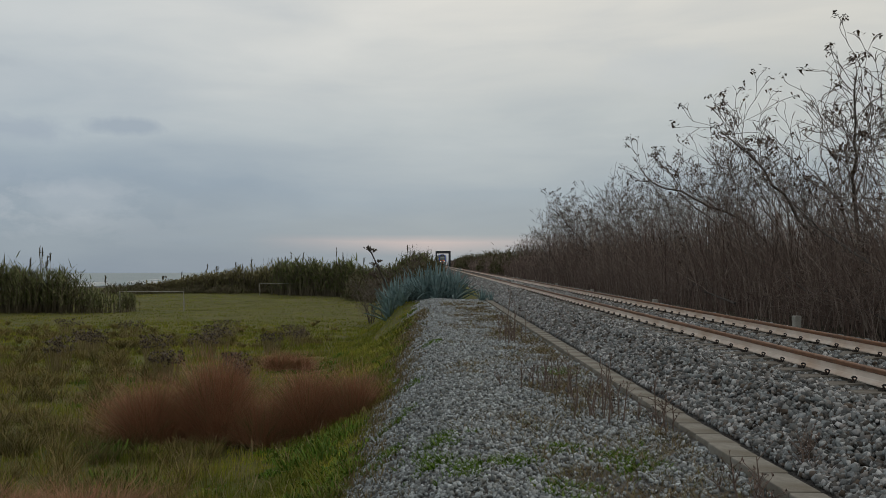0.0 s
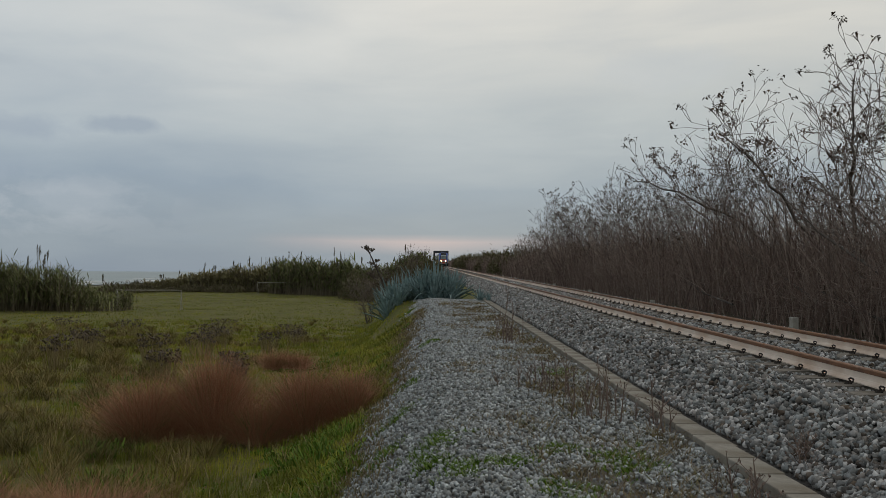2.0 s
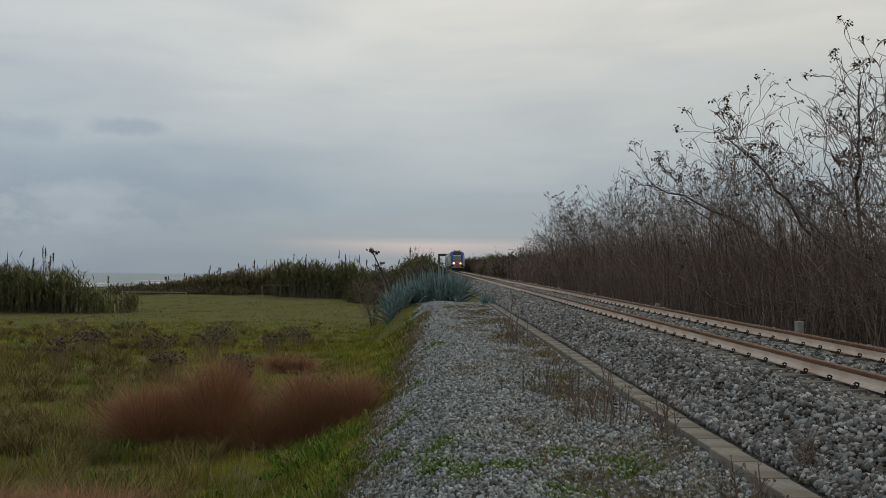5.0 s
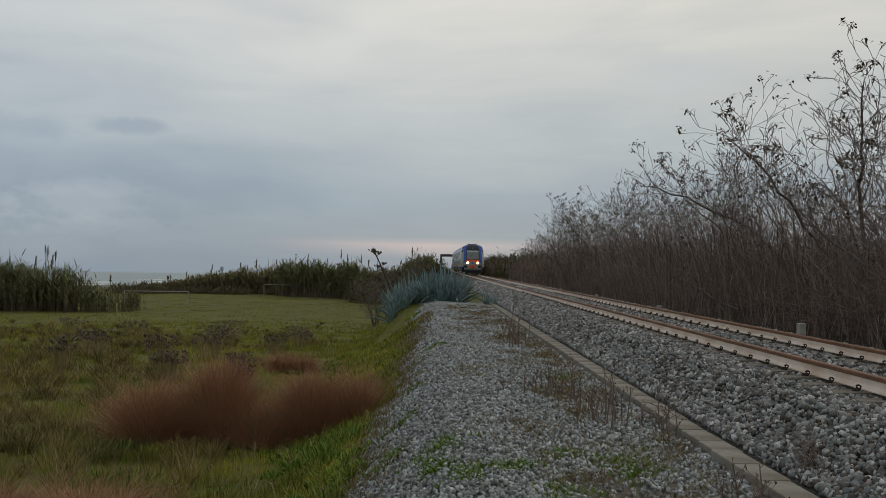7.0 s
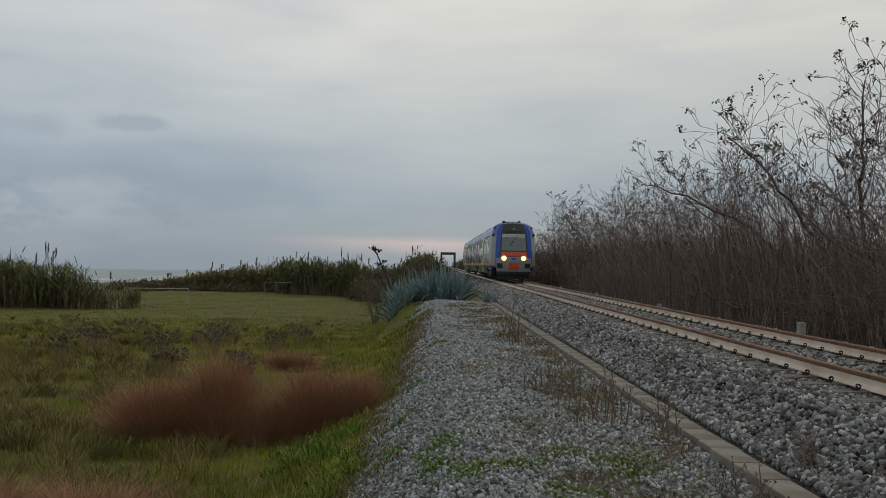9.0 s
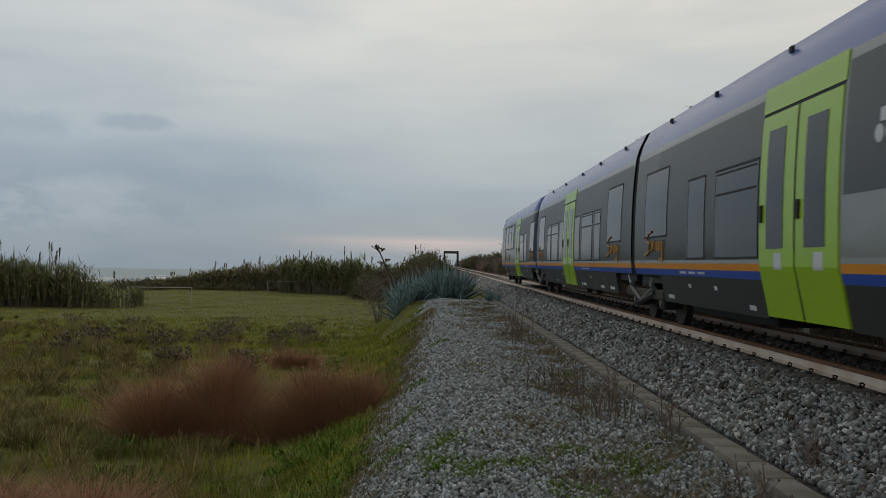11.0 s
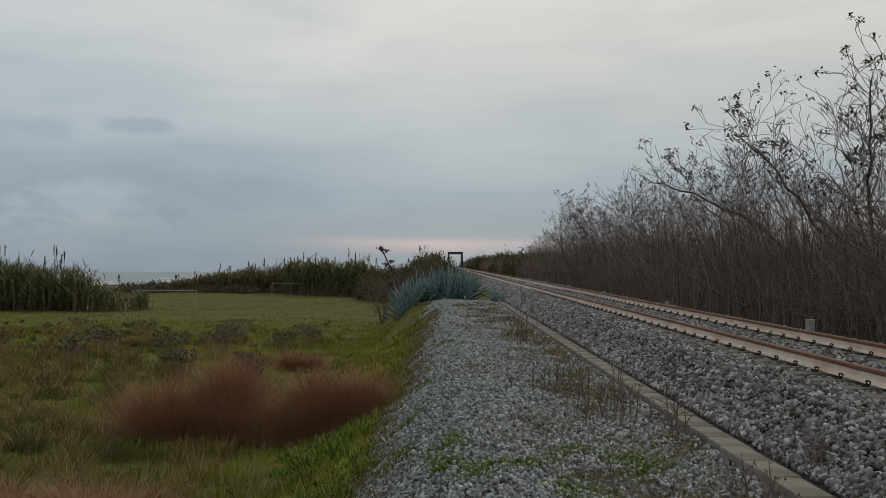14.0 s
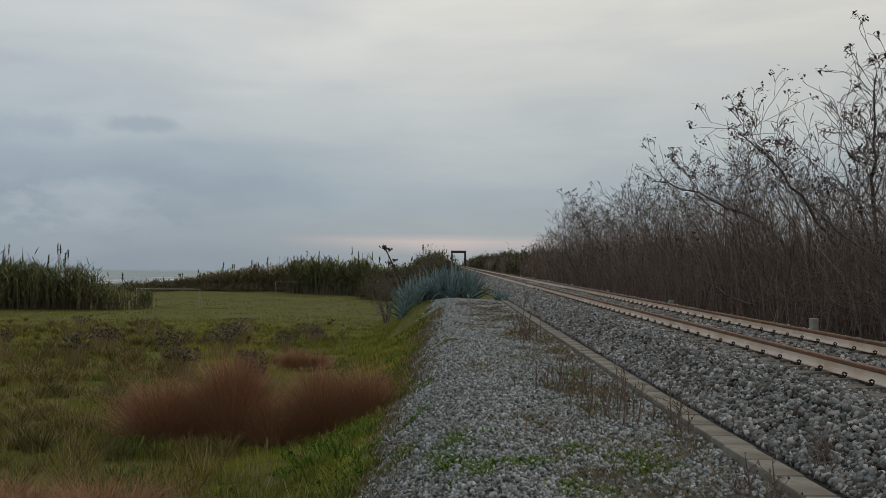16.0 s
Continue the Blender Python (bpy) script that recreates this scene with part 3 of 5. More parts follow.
def merged(*bms, mats=None):
    """Joins bmeshes; the i-th keeps material slot i."""
    out = bmesh.new()
    for i, b in enumerate(bms):
        for f in b.faces:
            f.material_index = i
        me = bpy.data.meshes.new("tmp")
        b.to_mesh(me)
        b.free()
        out.from_mesh(me)
        bpy.data.meshes.remove(me)
    return out


def add_window(car, y0, y1, z0, z1, side, vent=False):
    w_ = part("window", panel(y0, y1, z0, z1, side, 0.005), MAT["pane"], car)
    edge = 0.035
    part("window_seal", merged(panel(y0 - edge, y1 + edge, z1, z1 + 0.03, side, 0.010), panel(y0 - edge, y1 + edge, z0 - 0.03, z0, side, 0.010),
                               panel(y0 - edge, y0, z0, z1, side, 0.009), panel(y1, y1 + edge, z0, z1, side, 0.009)), [MAT["black"], MAT["black"], MAT["mask"], MAT["mask"]], w_)
    if vent:
        zc = z1 - 0.32
        part("vent_frame", merged(panel(y0 + 0.05, y1 - 0.05, zc, zc + 0.025, side, 0.012), panel(y0 + 0.05, y1 - 0.05, z1 - 0.05, z1 - 0.03, side, 0.012)), [MAT["black"], MAT["black"]], w_)


def add_door(car, y0, y1, side):
    mid = (y0 + y1) / 2
    part("door_header", panel(y0, y1, 2.80, 3.09, side, 0.012), MAT["lime"], car, "lime-green header over the door")
    part("door_gap", merged(panel(y0 + 0.02, y1 - 0.02, 2.76, 2.80, side, 0.004), panel(mid - 0.03, mid + 0.03, 0.5, 2.78, side, 0.010)), [MAT["black"], MAT["black"]], car)
    for a, b in ((y0 + 0.03, mid - 0.03), (mid + 0.03, y1 - 0.03)):
        leaf = part("door_leaf", panel(a, b, 0.48, 2.76, side, 0.016, cuts=8), MAT["lime"], car, "lime-green sliding door leaf")
        part("door_window", panel(a + 0.3, b - 0.24, 1.25, 2.58, side, 0.021), MAT["pane"], leaf, "tall dark door window")
        part("handle", panel(b - 0.12, b - 0.06, 1.55, 1.75, side, 0.04), MAT["black"], leaf)
        part("sticker", panel(a + 0.35, a + 0.58, 1.02, 1.2, side, 0.020), MAT["white"], leaf)


def add_bogie(train, yc, wheelbase=2.2):
    bogie = part("bogie", merged(boxes((-1.24, -1.06, yc - 1.6, yc + 1.6, 0.44, 0.62), (1.06, 1.24, yc - 1.6, yc + 1.6, 0.44, 0.62), (-1.0, 1.0, yc - 0.25, yc + 0.25, 0.4, 0.7), bevel=0.03)), MAT["iron"], train, "dusty brown iron bogie frame")
    for s in (-1, 1):
        for dy in (-wheelbase / 2, wheelbase / 2):
            bm = cylinder(bmesh.new(), (s * 0.70, yc + dy, 0.42), (s * 0.80, yc + dy, 0.42), 0.42, 0.42, 32)
            cylinder(bm, (s * 0.68, yc + dy, 0.42), (s * 0.70, yc + dy, 0.42), 0.45, 0.45, 32)
            cylinder(bm, (s * 0.80, yc + dy, 0.42), (s * 0.86, yc + dy, 0.42), 0.16, 0.13, 20)
            part("wheel", bm, MAT["iron"], bogie)
            part("axle_box", boxes((s * 1.02 - 0.13, s * 1.02 + 0.13, yc + dy - 0.2, yc + dy + 0.2, 0.26, 0.55), bevel=0.04), MAT["black"], bogie)
            bm = bmesh.new()
            for q in range(5):
                cylinder(bm, (s * 1.1, yc + dy - 0.28, 0.60 + q * 0.045), (s * 1.1, yc + dy - 0.28, 0.625 + q * 0.045), 0.09, 0.09, 14)
            part("spring", bm, MAT["iron"], bogie)
        bm = cylinder(bmesh.new(), (s * 1.24, yc - 1.0, 0.56), (s * 1.24, yc + 0.15, 0.36), 0.05, 0.05, 12)
        part("damper", bm, MAT["dark_grey"], bogie, "grey hydraulic damper")
        for dy in (-1.0, 1.0):
            part("damper_end", cylinder(bmesh.new(), (s * 1.27, yc + dy * 1.05, 0.86), (s * 1.27, yc + dy * 0.86, 0.68), 0.055, 0.055, 12), MAT["silver"], bogie, "pale damper end")
            part("traction_rod", cylinder(bmesh.new(), (s * 1.26, yc + dy * 0.98, 0.64), (s * 1.26, yc + dy * 0.05, 0.40), 0.045, 0.045, 12), MAT["rod"], bogie)
            part("hub_cover", cylinder(bmesh.new(), (s * 1.1, yc + dy * wheelbase / 2, 0.42), (s * 1.17, yc + dy * wheelbase / 2, 0.42), 0.13, 0.10, 20), MAT["rod"], bogie)
        part("air_spring", cylinder(bmesh.new(), (s * 0.95, yc, 0.66), (s * 0.95, yc, 0.9), 0.3, 0.27, 20), MAT["black"], bogie)


def stripes(car, y0, y1, side, doors):
    """Pale line, orange band and blue band, broken at the doors."""
    cuts = [y0] + [v for d in doors for v in d] + [y1]
    for a, b in zip(cuts[::2], cuts[1::2]):
        if b - a > 0.05:
            part("pale_line", panel(a, b, 1.085, 1.135, side, 0.005, cuts=1), MAT["silver"], car)
            part("orange_stripe", panel(a, b, 0.995, 1.085, side, 0.006, cuts=1), MAT["orange"], car)
            part("blue_stripe", panel(a, b, 0.895, 0.995, side, 0.006, cuts=1), MAT["blue"], car)


def skirt(car, y0, y1, side, doors, seed):
    rng = random.Random(seed)
    cuts = [y0] + [v for d in doors for v in d if y0 < v < y1] + [y1]
    for a, b in zip(cuts[::2], cuts[1::2]):
        sk = part("skirt", panel(a, b, 0.45, 0.893, side, 0.0, 0.05, 3), MAT["skirt_grey"], car)
        y = a + 0.4
        while y < b - 0.6:
            kind = rng.random()
            if kind < 0.4:
                part("lettering_bar", panel(y, y + rng.uniform(0.15, 0.5), 0.52, 0.58, side, 0.004), MAT["white"], sk)
            elif kind < 0.6:
                part("lettering_bar", panel(y, y + 0.12, 0.72, 0.78, side, 0.004), MAT["white"], sk)
            elif kind < 0.75:
                for q in range(5):
                    part("grille_bar", panel(y, y + 0.7, 0.55 + q * 0.05, 0.57 + q * 0.05, side, 0.006, cuts=1), MAT["dark_grey"], sk)
            y += rng.uniform(0.5, 1.5)


def scrawl(car, y, side, flip):
    """The orange script sign on the side, drawn as plain loops and strokes."""
    strokes = [((0.0, 0.0), (0.3, 0.10), (0.38, 0.34), (0.14, 0.42), (0.26, 0.62), (0.5, 0.66)), ((0.45, 0.12), (0.52, 0.36), (0.6, 0.14), (0.7, 0.36), (0.78, 0.38)),
               ((0.82, 0.12), (0.85, 0.38)), ((0.92, 0.12), (0.95, 0.36), (1.06, 0.36), (1.08, 0.12)), ((1.34, 0.36), (1.18, 0.32), (1.22, 0.16), (1.36, 0.36), (1.26, -0.16), (1.08, -0.1))]
    s = Soup()
    for st in strokes:
        pts = []
        for u, v in st:
            z = 1.22 + v * 0.62
            pts.append((side * (side_x(z) + 0.004), y + flip * u, z))
        s.tube(pts, [0.028] * len(pts), 4)
    ob = new("script_sign", s.mesh("script_sign", [MAT["script"]]))
    ob.parent = car
    tagged(ob, "orange script painted on the side")


def cab_details(car):
    """Front of an end car: windscreen, lamps, coupler cover, bumper, mirrors. The cab is at the low end of y."""
    part("cab_mask", patch(-0.92, 0.92, 1.80, 3.53, 0.012, 8, 12), MAT["mask"], car, "dark mask round the windscreen")
    part("windscreen", patch(-0.80, 0.80, 1.95, 2.78, 0.026, 8, 6), MAT["windscreen"], car, "grey reflecting windscreen")
    part("sun_blind", patch(-0.80, 0.80, 2.79, 3.02, 0.027, 8, 2), MAT["blind"], car, "pale blind across the top of the windscreen")
    part("destination_display", patch(-0.6, 0.6, 3.07, 3.21, 0.024), MAT["black"], car)
    wp = Soup()
    wp.tube([(-0.25, face_y(0.2, 2.3) - 0.06, 2.28), (0.1, face_y(0.1, 2.7) - 0.06, 2.72), (0.32, face_y(0.3, 2.95) - 0.06, 2.96)], [0.018, 0.012, 0.01], 5)
    ob = new("wiper", wp.mesh("wiper", [MAT["black"]]))
    ob.parent = car
    for s in (-1, 1):
        part("blue_pillar", patch(min(s * 0.91, s * 1.19), max(s * 0.91, s * 1.19), 1.48, 3.50, 0.018, 4, 12), MAT["cab_blue"], car, "bright blue cab pillar")
        zc = 1.46
        yb = face_y(0.62, zc)
        head = part("headlight", cylinder(bmesh.new(), (s * 0.62, yb - 0.055, zc), (s * 0.62, yb + 0.05, zc), 0.10, 0.11, 24), MAT["headlight"], car, "lit warm white headlight")
        # ring added round the lamp to imitate its halo by emission
        part("lamp_ring", cylinder(bmesh.new(), (s * 0.62, yb - 0.045, zc), (s * 0.62, yb + 0.05, zc), 0.16, 0.165, 24), MAT["lamp_halo"], head)
        part("side_grille", patch(min(s * 0.74, s * 1.1), max(s * 0.74, s * 1.1), 0.84, 1.14, 0.03), MAT["black"], car)
        part("mirror_pod", boxes((s * 1.30 - 0.07, s * 1.30 + 0.07, 0.50, 0.70, 2.88, 3.02), bevel=0.04), MAT["black"], car)
        part("roof_pod", boxes((s * 1.16 - 0.09, s * 1.16 + 0.09, 0.75, 1.15, 3.34, 3.48), bevel=0.05), MAT["black"], car)
    part("orange_band", patch(-0.84, 0.84, 1.58, 1.86, 0.02), MAT["red_orange"], car, "red-orange band under the windscreen")
    part("silver_band", patch(-1.14, 1.14, 1.18, 1.56, 0.010, 8, 3), MAT["silver"], car)
    part("emblem", patch(-0.16, 0.16, 1.36, 1.50, 0.022), MAT["cab_blue"], car)
    part("coupler_cover", patch(-0.32, 0.32, 0.76, 1.16, 0.07), MAT["red_orange"], car, "orange coupler cover")
    part("front_grille", patch(-1.15, 1.15, 0.62, 1.18, 0.004, 8, 3), MAT["silver"], car)
    part("bumper_beam", merged(patch(-1.16, 1.16, 0.46, 0.62, 0.10, 8, 2)), MAT["dark_grey"], car, "grey bumper beam")
    part("snow_plough", merged(patch(-1.05, 1.05, 0.14, 0.46, 0.05, 8, 2)), MAT["black"], car)
    part("marker_lamp", patch(-0.1, 0.1, 3.27, 3.38, 0.03), MAT["windscreen"], car)
    hb = boxes((-0.45, 0.45, 2.3, 2.42, 3.76, 3.88), (-0.4, -0.3, 2.3, 2.4, 3.62, 3.86), (0.3, 0.4, 2.3, 2.4, 3.62, 3.86), bevel=0.02)
    for s in (-1, 1):
        cylinder(hb, (s * 0.5, 2.22, 3.83), (s * 0.5, 2.5, 3.83), 0.11, 0.09, 16)
    part("roof_horns", hb, MAT["black"], car)


def roof_gear(car, y0, y1, seed):
    rng = random.Random(seed)
    y = y0 + 1.2
    while y < y1 - 1.5:
        ln = rng.uniform(0.9, 2.0)
        part("roof_vent", boxes((-0.5, -0.15, y, y + ln, 3.66, 3.80), bevel=0.03), MAT["dark_grey"], car)
        part("roof_bolt", boxes((-1.235, -1.195, y + ln * 0.5, y + ln * 0.5 + 0.1, 3.46, 3.54), bevel=0.01), MAT["black"], car)
        y += ln + rng.uniform(0.8, 2.2)
    part("roof_antenna", cylinder(bmesh.new(), (-0.35, y1 - 3.4, 3.68), (-0.35, y1 - 3.4, 4.0), 0.05, 0.02, 10), MAT["black"], car)


def end_car(train):
    """An end car, its cab towards low y; 19.05 m long."""
    car = part("end_car", shell(0.3, 19.05, True, 9.7), [MAT["roof_blue"], MAT["silver"], MAT["dark_grey"], MAT["silver"], MAT["cab_blue"], MAT["mask"]], train, "end car, silver cab end and dark grey side under a blue roof")
    cab_details(car)
    door = (9.8, 12.05)
    for side in (-1, 1):
        part("window_band", panel(2.2, 9.75, 1.72, 2.975, side, 0.002), MAT["dark_grey"], car, "dark band joining the windows")
        for i, (a, b) in enumerate(((2.4, 3.3), (3.7, 5.2), (5.55, 7.1), (7.4, 8.4))):
            add_window(car, a, b, 1.78, 2.9, side, i in (0, 2))
        for i, (a, b) in enumerate(((12.15, 13.85), (14.4, 15.25))):
            add_window(car, a, b, 1.17, 2.3, side, i == 0)
        add_window(car, 16.6, 18.2, 1.55, 2.65, side)
        add_door(car, *door, side)
        stripes(car, 0.35, 19.03, side, [door])
        skirt(car, 5.6, 17.1, side, [door], 3)
        part("air_intake", panel(6.15, 6.75, 1.2, 1.5, side, 0.008), MAT["black"], car, "dark intake with a pale frame")
        part("intake_frame", panel(6.1, 6.8, 1.16, 1.2, side, 0.014), MAT["silver"], car)
        part("side_hatch", panel(8.0, 8.3, 1.25, 1.5, side, 0.004), MAT["silver"], car)
        for k_ in range(2):
            part("symbol", cylinder(bmesh.new(), (side * (side_x(2.2) - 0.01), 8.85 + k_ * 0.2, 2.2), (side * (side_x(2.2) + 0.008), 8.85 + k_ * 0.2, 2.2), 0.08, 0.08, 14), MAT["white"], car)
        part("symbol", panel(8.82, 9.04, 2.3, 2.42, side, 0.008), MAT["white"], car)
        for k_ in range(3):
            part("lettering_bar", panel(14.4 + k_ * 0.5, 14.75 + k_ * 0.5, 0.93, 0.965, side, 0.009), MAT["white"], car)
        scrawl(car, 3.5 if side > 0 else 4.8, side, side)
        scrawl(car, 16.7 if side > 0 else 18.1, side, side)
    roof_gear(car, 4.2, 18.8, 9)
    part("floor_pan", boxes((-1.3, 1.3, 1.0, 19.0, 0.74, 0.92)), MAT["black"], car)
    part("underfloor_engine", boxes((-1.15, 1.15, 6.4, 9.4, 0.30, 0.6), bevel=0.05), MAT["black"], car)
    part("fuel_tank", boxes((-1.1, 1.1, 12.4, 16.2, 0.32, 0.6), bevel=0.05), MAT["black"], car)
    return car


def middle_car(train, y0, y1):
    car = part("middle_car", shell(y0, y1), [MAT["roof_blue"], MAT["silver"], MAT["dark_grey"], MAT["silver"], MAT["silver"]], train, "dark grey middle car under a blue roof")
    door = (27.05, 29.25)
    for side in (-1, 1):
        for i, (a, b) in enumerate(((29.35, 30.15), (30.5, 32.05), (32.35, 33.2), (26.1, 26.95), (24.1, 25.7), (22.95, 23.75))):
            add_window(car, a, b, 1.17, 2.3, side, i in (1, 2, 4, 5))
        add_window(car, 34.25, 35.85, 1.55, 2.68, side)
        add_window(car, 20.45, 22.05, 1.55, 2.68, side)
        add_door(car, *door, side)
        stripes(car, y0 + 0.02, y1 - 0.02, side, [door])
        skirt(car, 21.2, 34.4, side, [door], 8)
        for k_ in range(3):
            part("lettering_bar", panel(24.6 + k_ * 0.4, 24.9 + k_ * 0.4, 0.93, 0.965, side, 0.009), MAT["white"], car)
        part("side_hatch", panel(31.5, 32.3, 2.45, 2.85, side, 0.004), MAT["dark_grey"], car)
        scrawl(car, 20.6 if side > 0 else 22.0, side, side)
        scrawl(car, 34.4 if side > 0 else 35.8, side, side)
    roof_gear(car, y0, y1, 21)
    part("floor_pan", boxes((-1.3, 1.3, y0 + 0.1, y1 - 0.1, 0.74, 0.92)), MAT["black"], car)
    return car


def bellows(train, y0, y1):
    """Ribbed dark gangway cover between two cars."""
    bm = bmesh.new()
    rings = []
    k = 6
    for i in range(k + 1):
        y = y0 + (y1 - y0) * i / k
        c = 0.985 if i % 2 else 0.955
        sec = [(x * c, 0.7 + (z - 0.7) * c) for x, z in HALF]
        sec = [(-x, z) for x, z in sec] + sec[::-1][1:]
        rings.append([bm.verts.new((x, y, z)) for x, z in sec])
    n = len(rings[0])
    for a, b in zip(rings, rings[1:]):
        for i in range(n):
            bm.faces.new((a[i], a[(i + 1) % n], b[(i + 1) % n], b[i]))
    bmesh.ops.recalc_face_normals(bm, faces=bm.faces)
    part("bellows", bm, MAT["black"], train, "black ribbed gangway bellows")


def make_train():
    train = thing("train", "blue and dark grey three-car diesel railcar with lime doors", "train")
    first = end_car(train)
    # the other end car is the same one turned about
    turned = {}
    back = pose(0, LENGTH, 0, 0, 0, 180)
    for o in (first, *first.children_recursive):
        c = o.copy()
        scene.collection.objects.link(c)
        turned[o] = c
        c.parent = turned.get(o.parent, o.parent)
    turned[first].matrix_basis = back
    dim = plain("unlit_tail_lamp", (0.30, 0.05, 0.03), 0.3)
    for o, c in turned.items():
        if o.name.startswith("headlight"):
            c.data = o.data.copy()
            c.data.materials[0] = dim
            for r in c.children:
                r.data = r.data.copy()
                r.data.materials[0] = MAT["silver"]
            tagged(c, "unlit red tail lamp")
    middle_car(train, 19.40, 36.60)
    bellows(train, 19.03, 19.42)
    bellows(train, 36.58, 36.97)
    for yc in (3.5, 19.22, 36.78, LENGTH - 3.5):
        add_bogie(train, yc)
    return train


train = make_train()


# ---- plants ----
def leafy(name, tones, rough=0.8, patches=0.0):
    m = material(name, piecewise(tones, True, 12.0, patches), rough)
    return m


MAT["bark"] = material("grey_bark", blotchy((0.055, 0.047, 0.041), (0.115, 0.10, 0.088), (0.05, 0.04, 0.033), 9.0, 1.5), 0.9)
MAT["twig"] = leafy("bare_twigs", [(0.10, 0.082, 0.072), (0.16, 0.132, 0.115), (0.20, 0.168, 0.145), (0.115, 0.092, 0.08)])
MAT["seeds"] = leafy("dry_seed_bunches", [(0.075, 0.052, 0.034), (0.12, 0.08, 0.05), (0.06, 0.045, 0.032)])
MAT["thicket"] = leafy("thicket_stems", [(0.085, 0.064, 0.055), (0.19, 0.142, 0.12), (0.13, 0.088, 0.072), (0.30, 0.245, 0.205), (0.12, 0.075, 0.064)])
MAT["grass"] = leafy("field_grass", [(0.12, 0.165, 0.018), (0.25, 0.26, 0.035), (0.165, 0.21, 0.024), (0.30, 0.27, 0.065), (0.22, 0.205, 0.045)], 0.8, 0.55)
MAT["meadow"] = leafy("far_meadow_grass", [(0.12, 0.165, 0.018), (0.24, 0.25, 0.035), (0.16, 0.20, 0.024), (0.27, 0.24, 0.06), (0.20, 0.18, 0.042)], 0.8, 0.14)
MAT["straw"] = leafy("dry_grass", [(0.26, 0.21, 0.095), (0.18, 0.15, 0.06), (0.34, 0.28, 0.15), (0.20, 0.15, 0.07)])
MAT["dead_grass"] = leafy("dead_brown_grass", [(0.22, 0.165, 0.09), (0.15, 0.115, 0.065), (0.28, 0.22, 0.13), (0.17, 0.125, 0.07), (0.16, 0.17, 0.05)])
MAT["olive"] = leafy("olive_tussock", [(0.16, 0.14, 0.048), (0.11, 0.10, 0.034), (0.24, 0.195, 0.085), (0.15, 0.11, 0.05), (0.32, 0.26, 0.135)], 0.8, 1.1)
MAT["green"] = leafy("fresh_weeds", [(0.085, 0.16, 0.018), (0.14, 0.235, 0.028), (0.06, 0.12, 0.017), (0.18, 0.24, 0.04)])
MAT["russet"] = leafy("russet_bush", [(0.36, 0.165, 0.10), (0.46, 0.235, 0.14), (0.26, 0.135, 0.08), (0.54, 0.35, 0.22)])
MAT["reed"] = leafy("reed_leaves", [(0.13, 0.155, 0.06), (0.185, 0.205, 0.08), (0.10, 0.12, 0.048), (0.25, 0.23, 0.12)])
MAT["reed_pale"] = leafy("pale_reed_leaves", [(0.20, 0.19, 0.085), (0.27, 0.235, 0.115), (0.16, 0.16, 0.065), (0.30, 0.25, 0.14)])
MAT["reed_dry"] = leafy("dry_reed", [(0.15, 0.13, 0.08), (0.10, 0.085, 0.055), (0.19, 0.165, 0.11)])
MAT["scrub"] = leafy("scrub_leaves", [(0.08, 0.088, 0.042), (0.12, 0.122, 0.055), (0.155, 0.125, 0.078), (0.115, 0.098, 0.062)])
MAT["agave"] = material("agave_leaf", blotchy((0.10, 0.175, 0.18), (0.24, 0.335, 0.34), (0.07, 0.11, 0.105), 3.0, 1.0), 0.6)
MAT["dune"] = leafy("dune_scrub", [(0.10, 0.085, 0.06), (0.15, 0.125, 0.085), (0.085, 0.08, 0.04), (0.12, 0.12, 0.05)])
MAT["dead_flower"] = leafy("dead_flower_heads", [(0.10, 0.08, 0.065), (0.15, 0.12, 0.095), (0.07, 0.055, 0.045)])


def blades(name, roots, tips, widths, mat, label, category, sag=0.12, seed=0, obj=True):
    """Many grass blades as one mesh: a quad and a tip each."""
    rng = np.random.default_rng(seed)
    n = len(roots)
    d = tips - roots
    s = np.cross(d, np.array([0, 0, 1.0])) + rng.normal(size=(n, 3)) * 0.02
    turn = rng.normal(size=(n, 3)) * np.array([1, 1, 0.1])
    s = s / (np.linalg.norm(s, axis=1)[:, None] + 1e-9) + turn * 0.8
    s /= np.linalg.norm(s, axis=1)[:, None] + 1e-9
    h = np.linalg.norm(d, axis=1)
    mid = roots + d * 0.55 + np.array([0, 0, 1.0]) * (h * sag)[:, None]
    w2 = widths[:, None] * 0.5
    v = np.stack([roots - s * w2, roots + s * w2, mid + s * w2 * 0.75, mid - s * w2 * 0.75, tips], 1).reshape(-1, 3)
    base = 5 * np.arange(n)
    loops = np.stack([base, base + 1, base + 2, base + 3, base + 3, base + 2, base + 4], 1).reshape(-1)
    starts = np.stack([7 * np.arange(n), 7 * np.arange(n) + 4], 1).reshape(-1)
    me = bpy.data.meshes.new(name)
    me.vertices.add(len(v))
    me.vertices.foreach_set("co", v.reshape(-1).astype(np.float32))
    me.loops.add(len(loops))
    me.loops.foreach_set("vertex_index", loops.astype(np.int32))
    me.polygons.add(len(starts))
    me.polygons.foreach_set("loop_start", starts.astype(np.int32))
    me.update(calc_edges=True)
    me.materials.append(mat)
    if not obj:
        return me
    return tagged(new(name, me), label, category, kind="stuff")


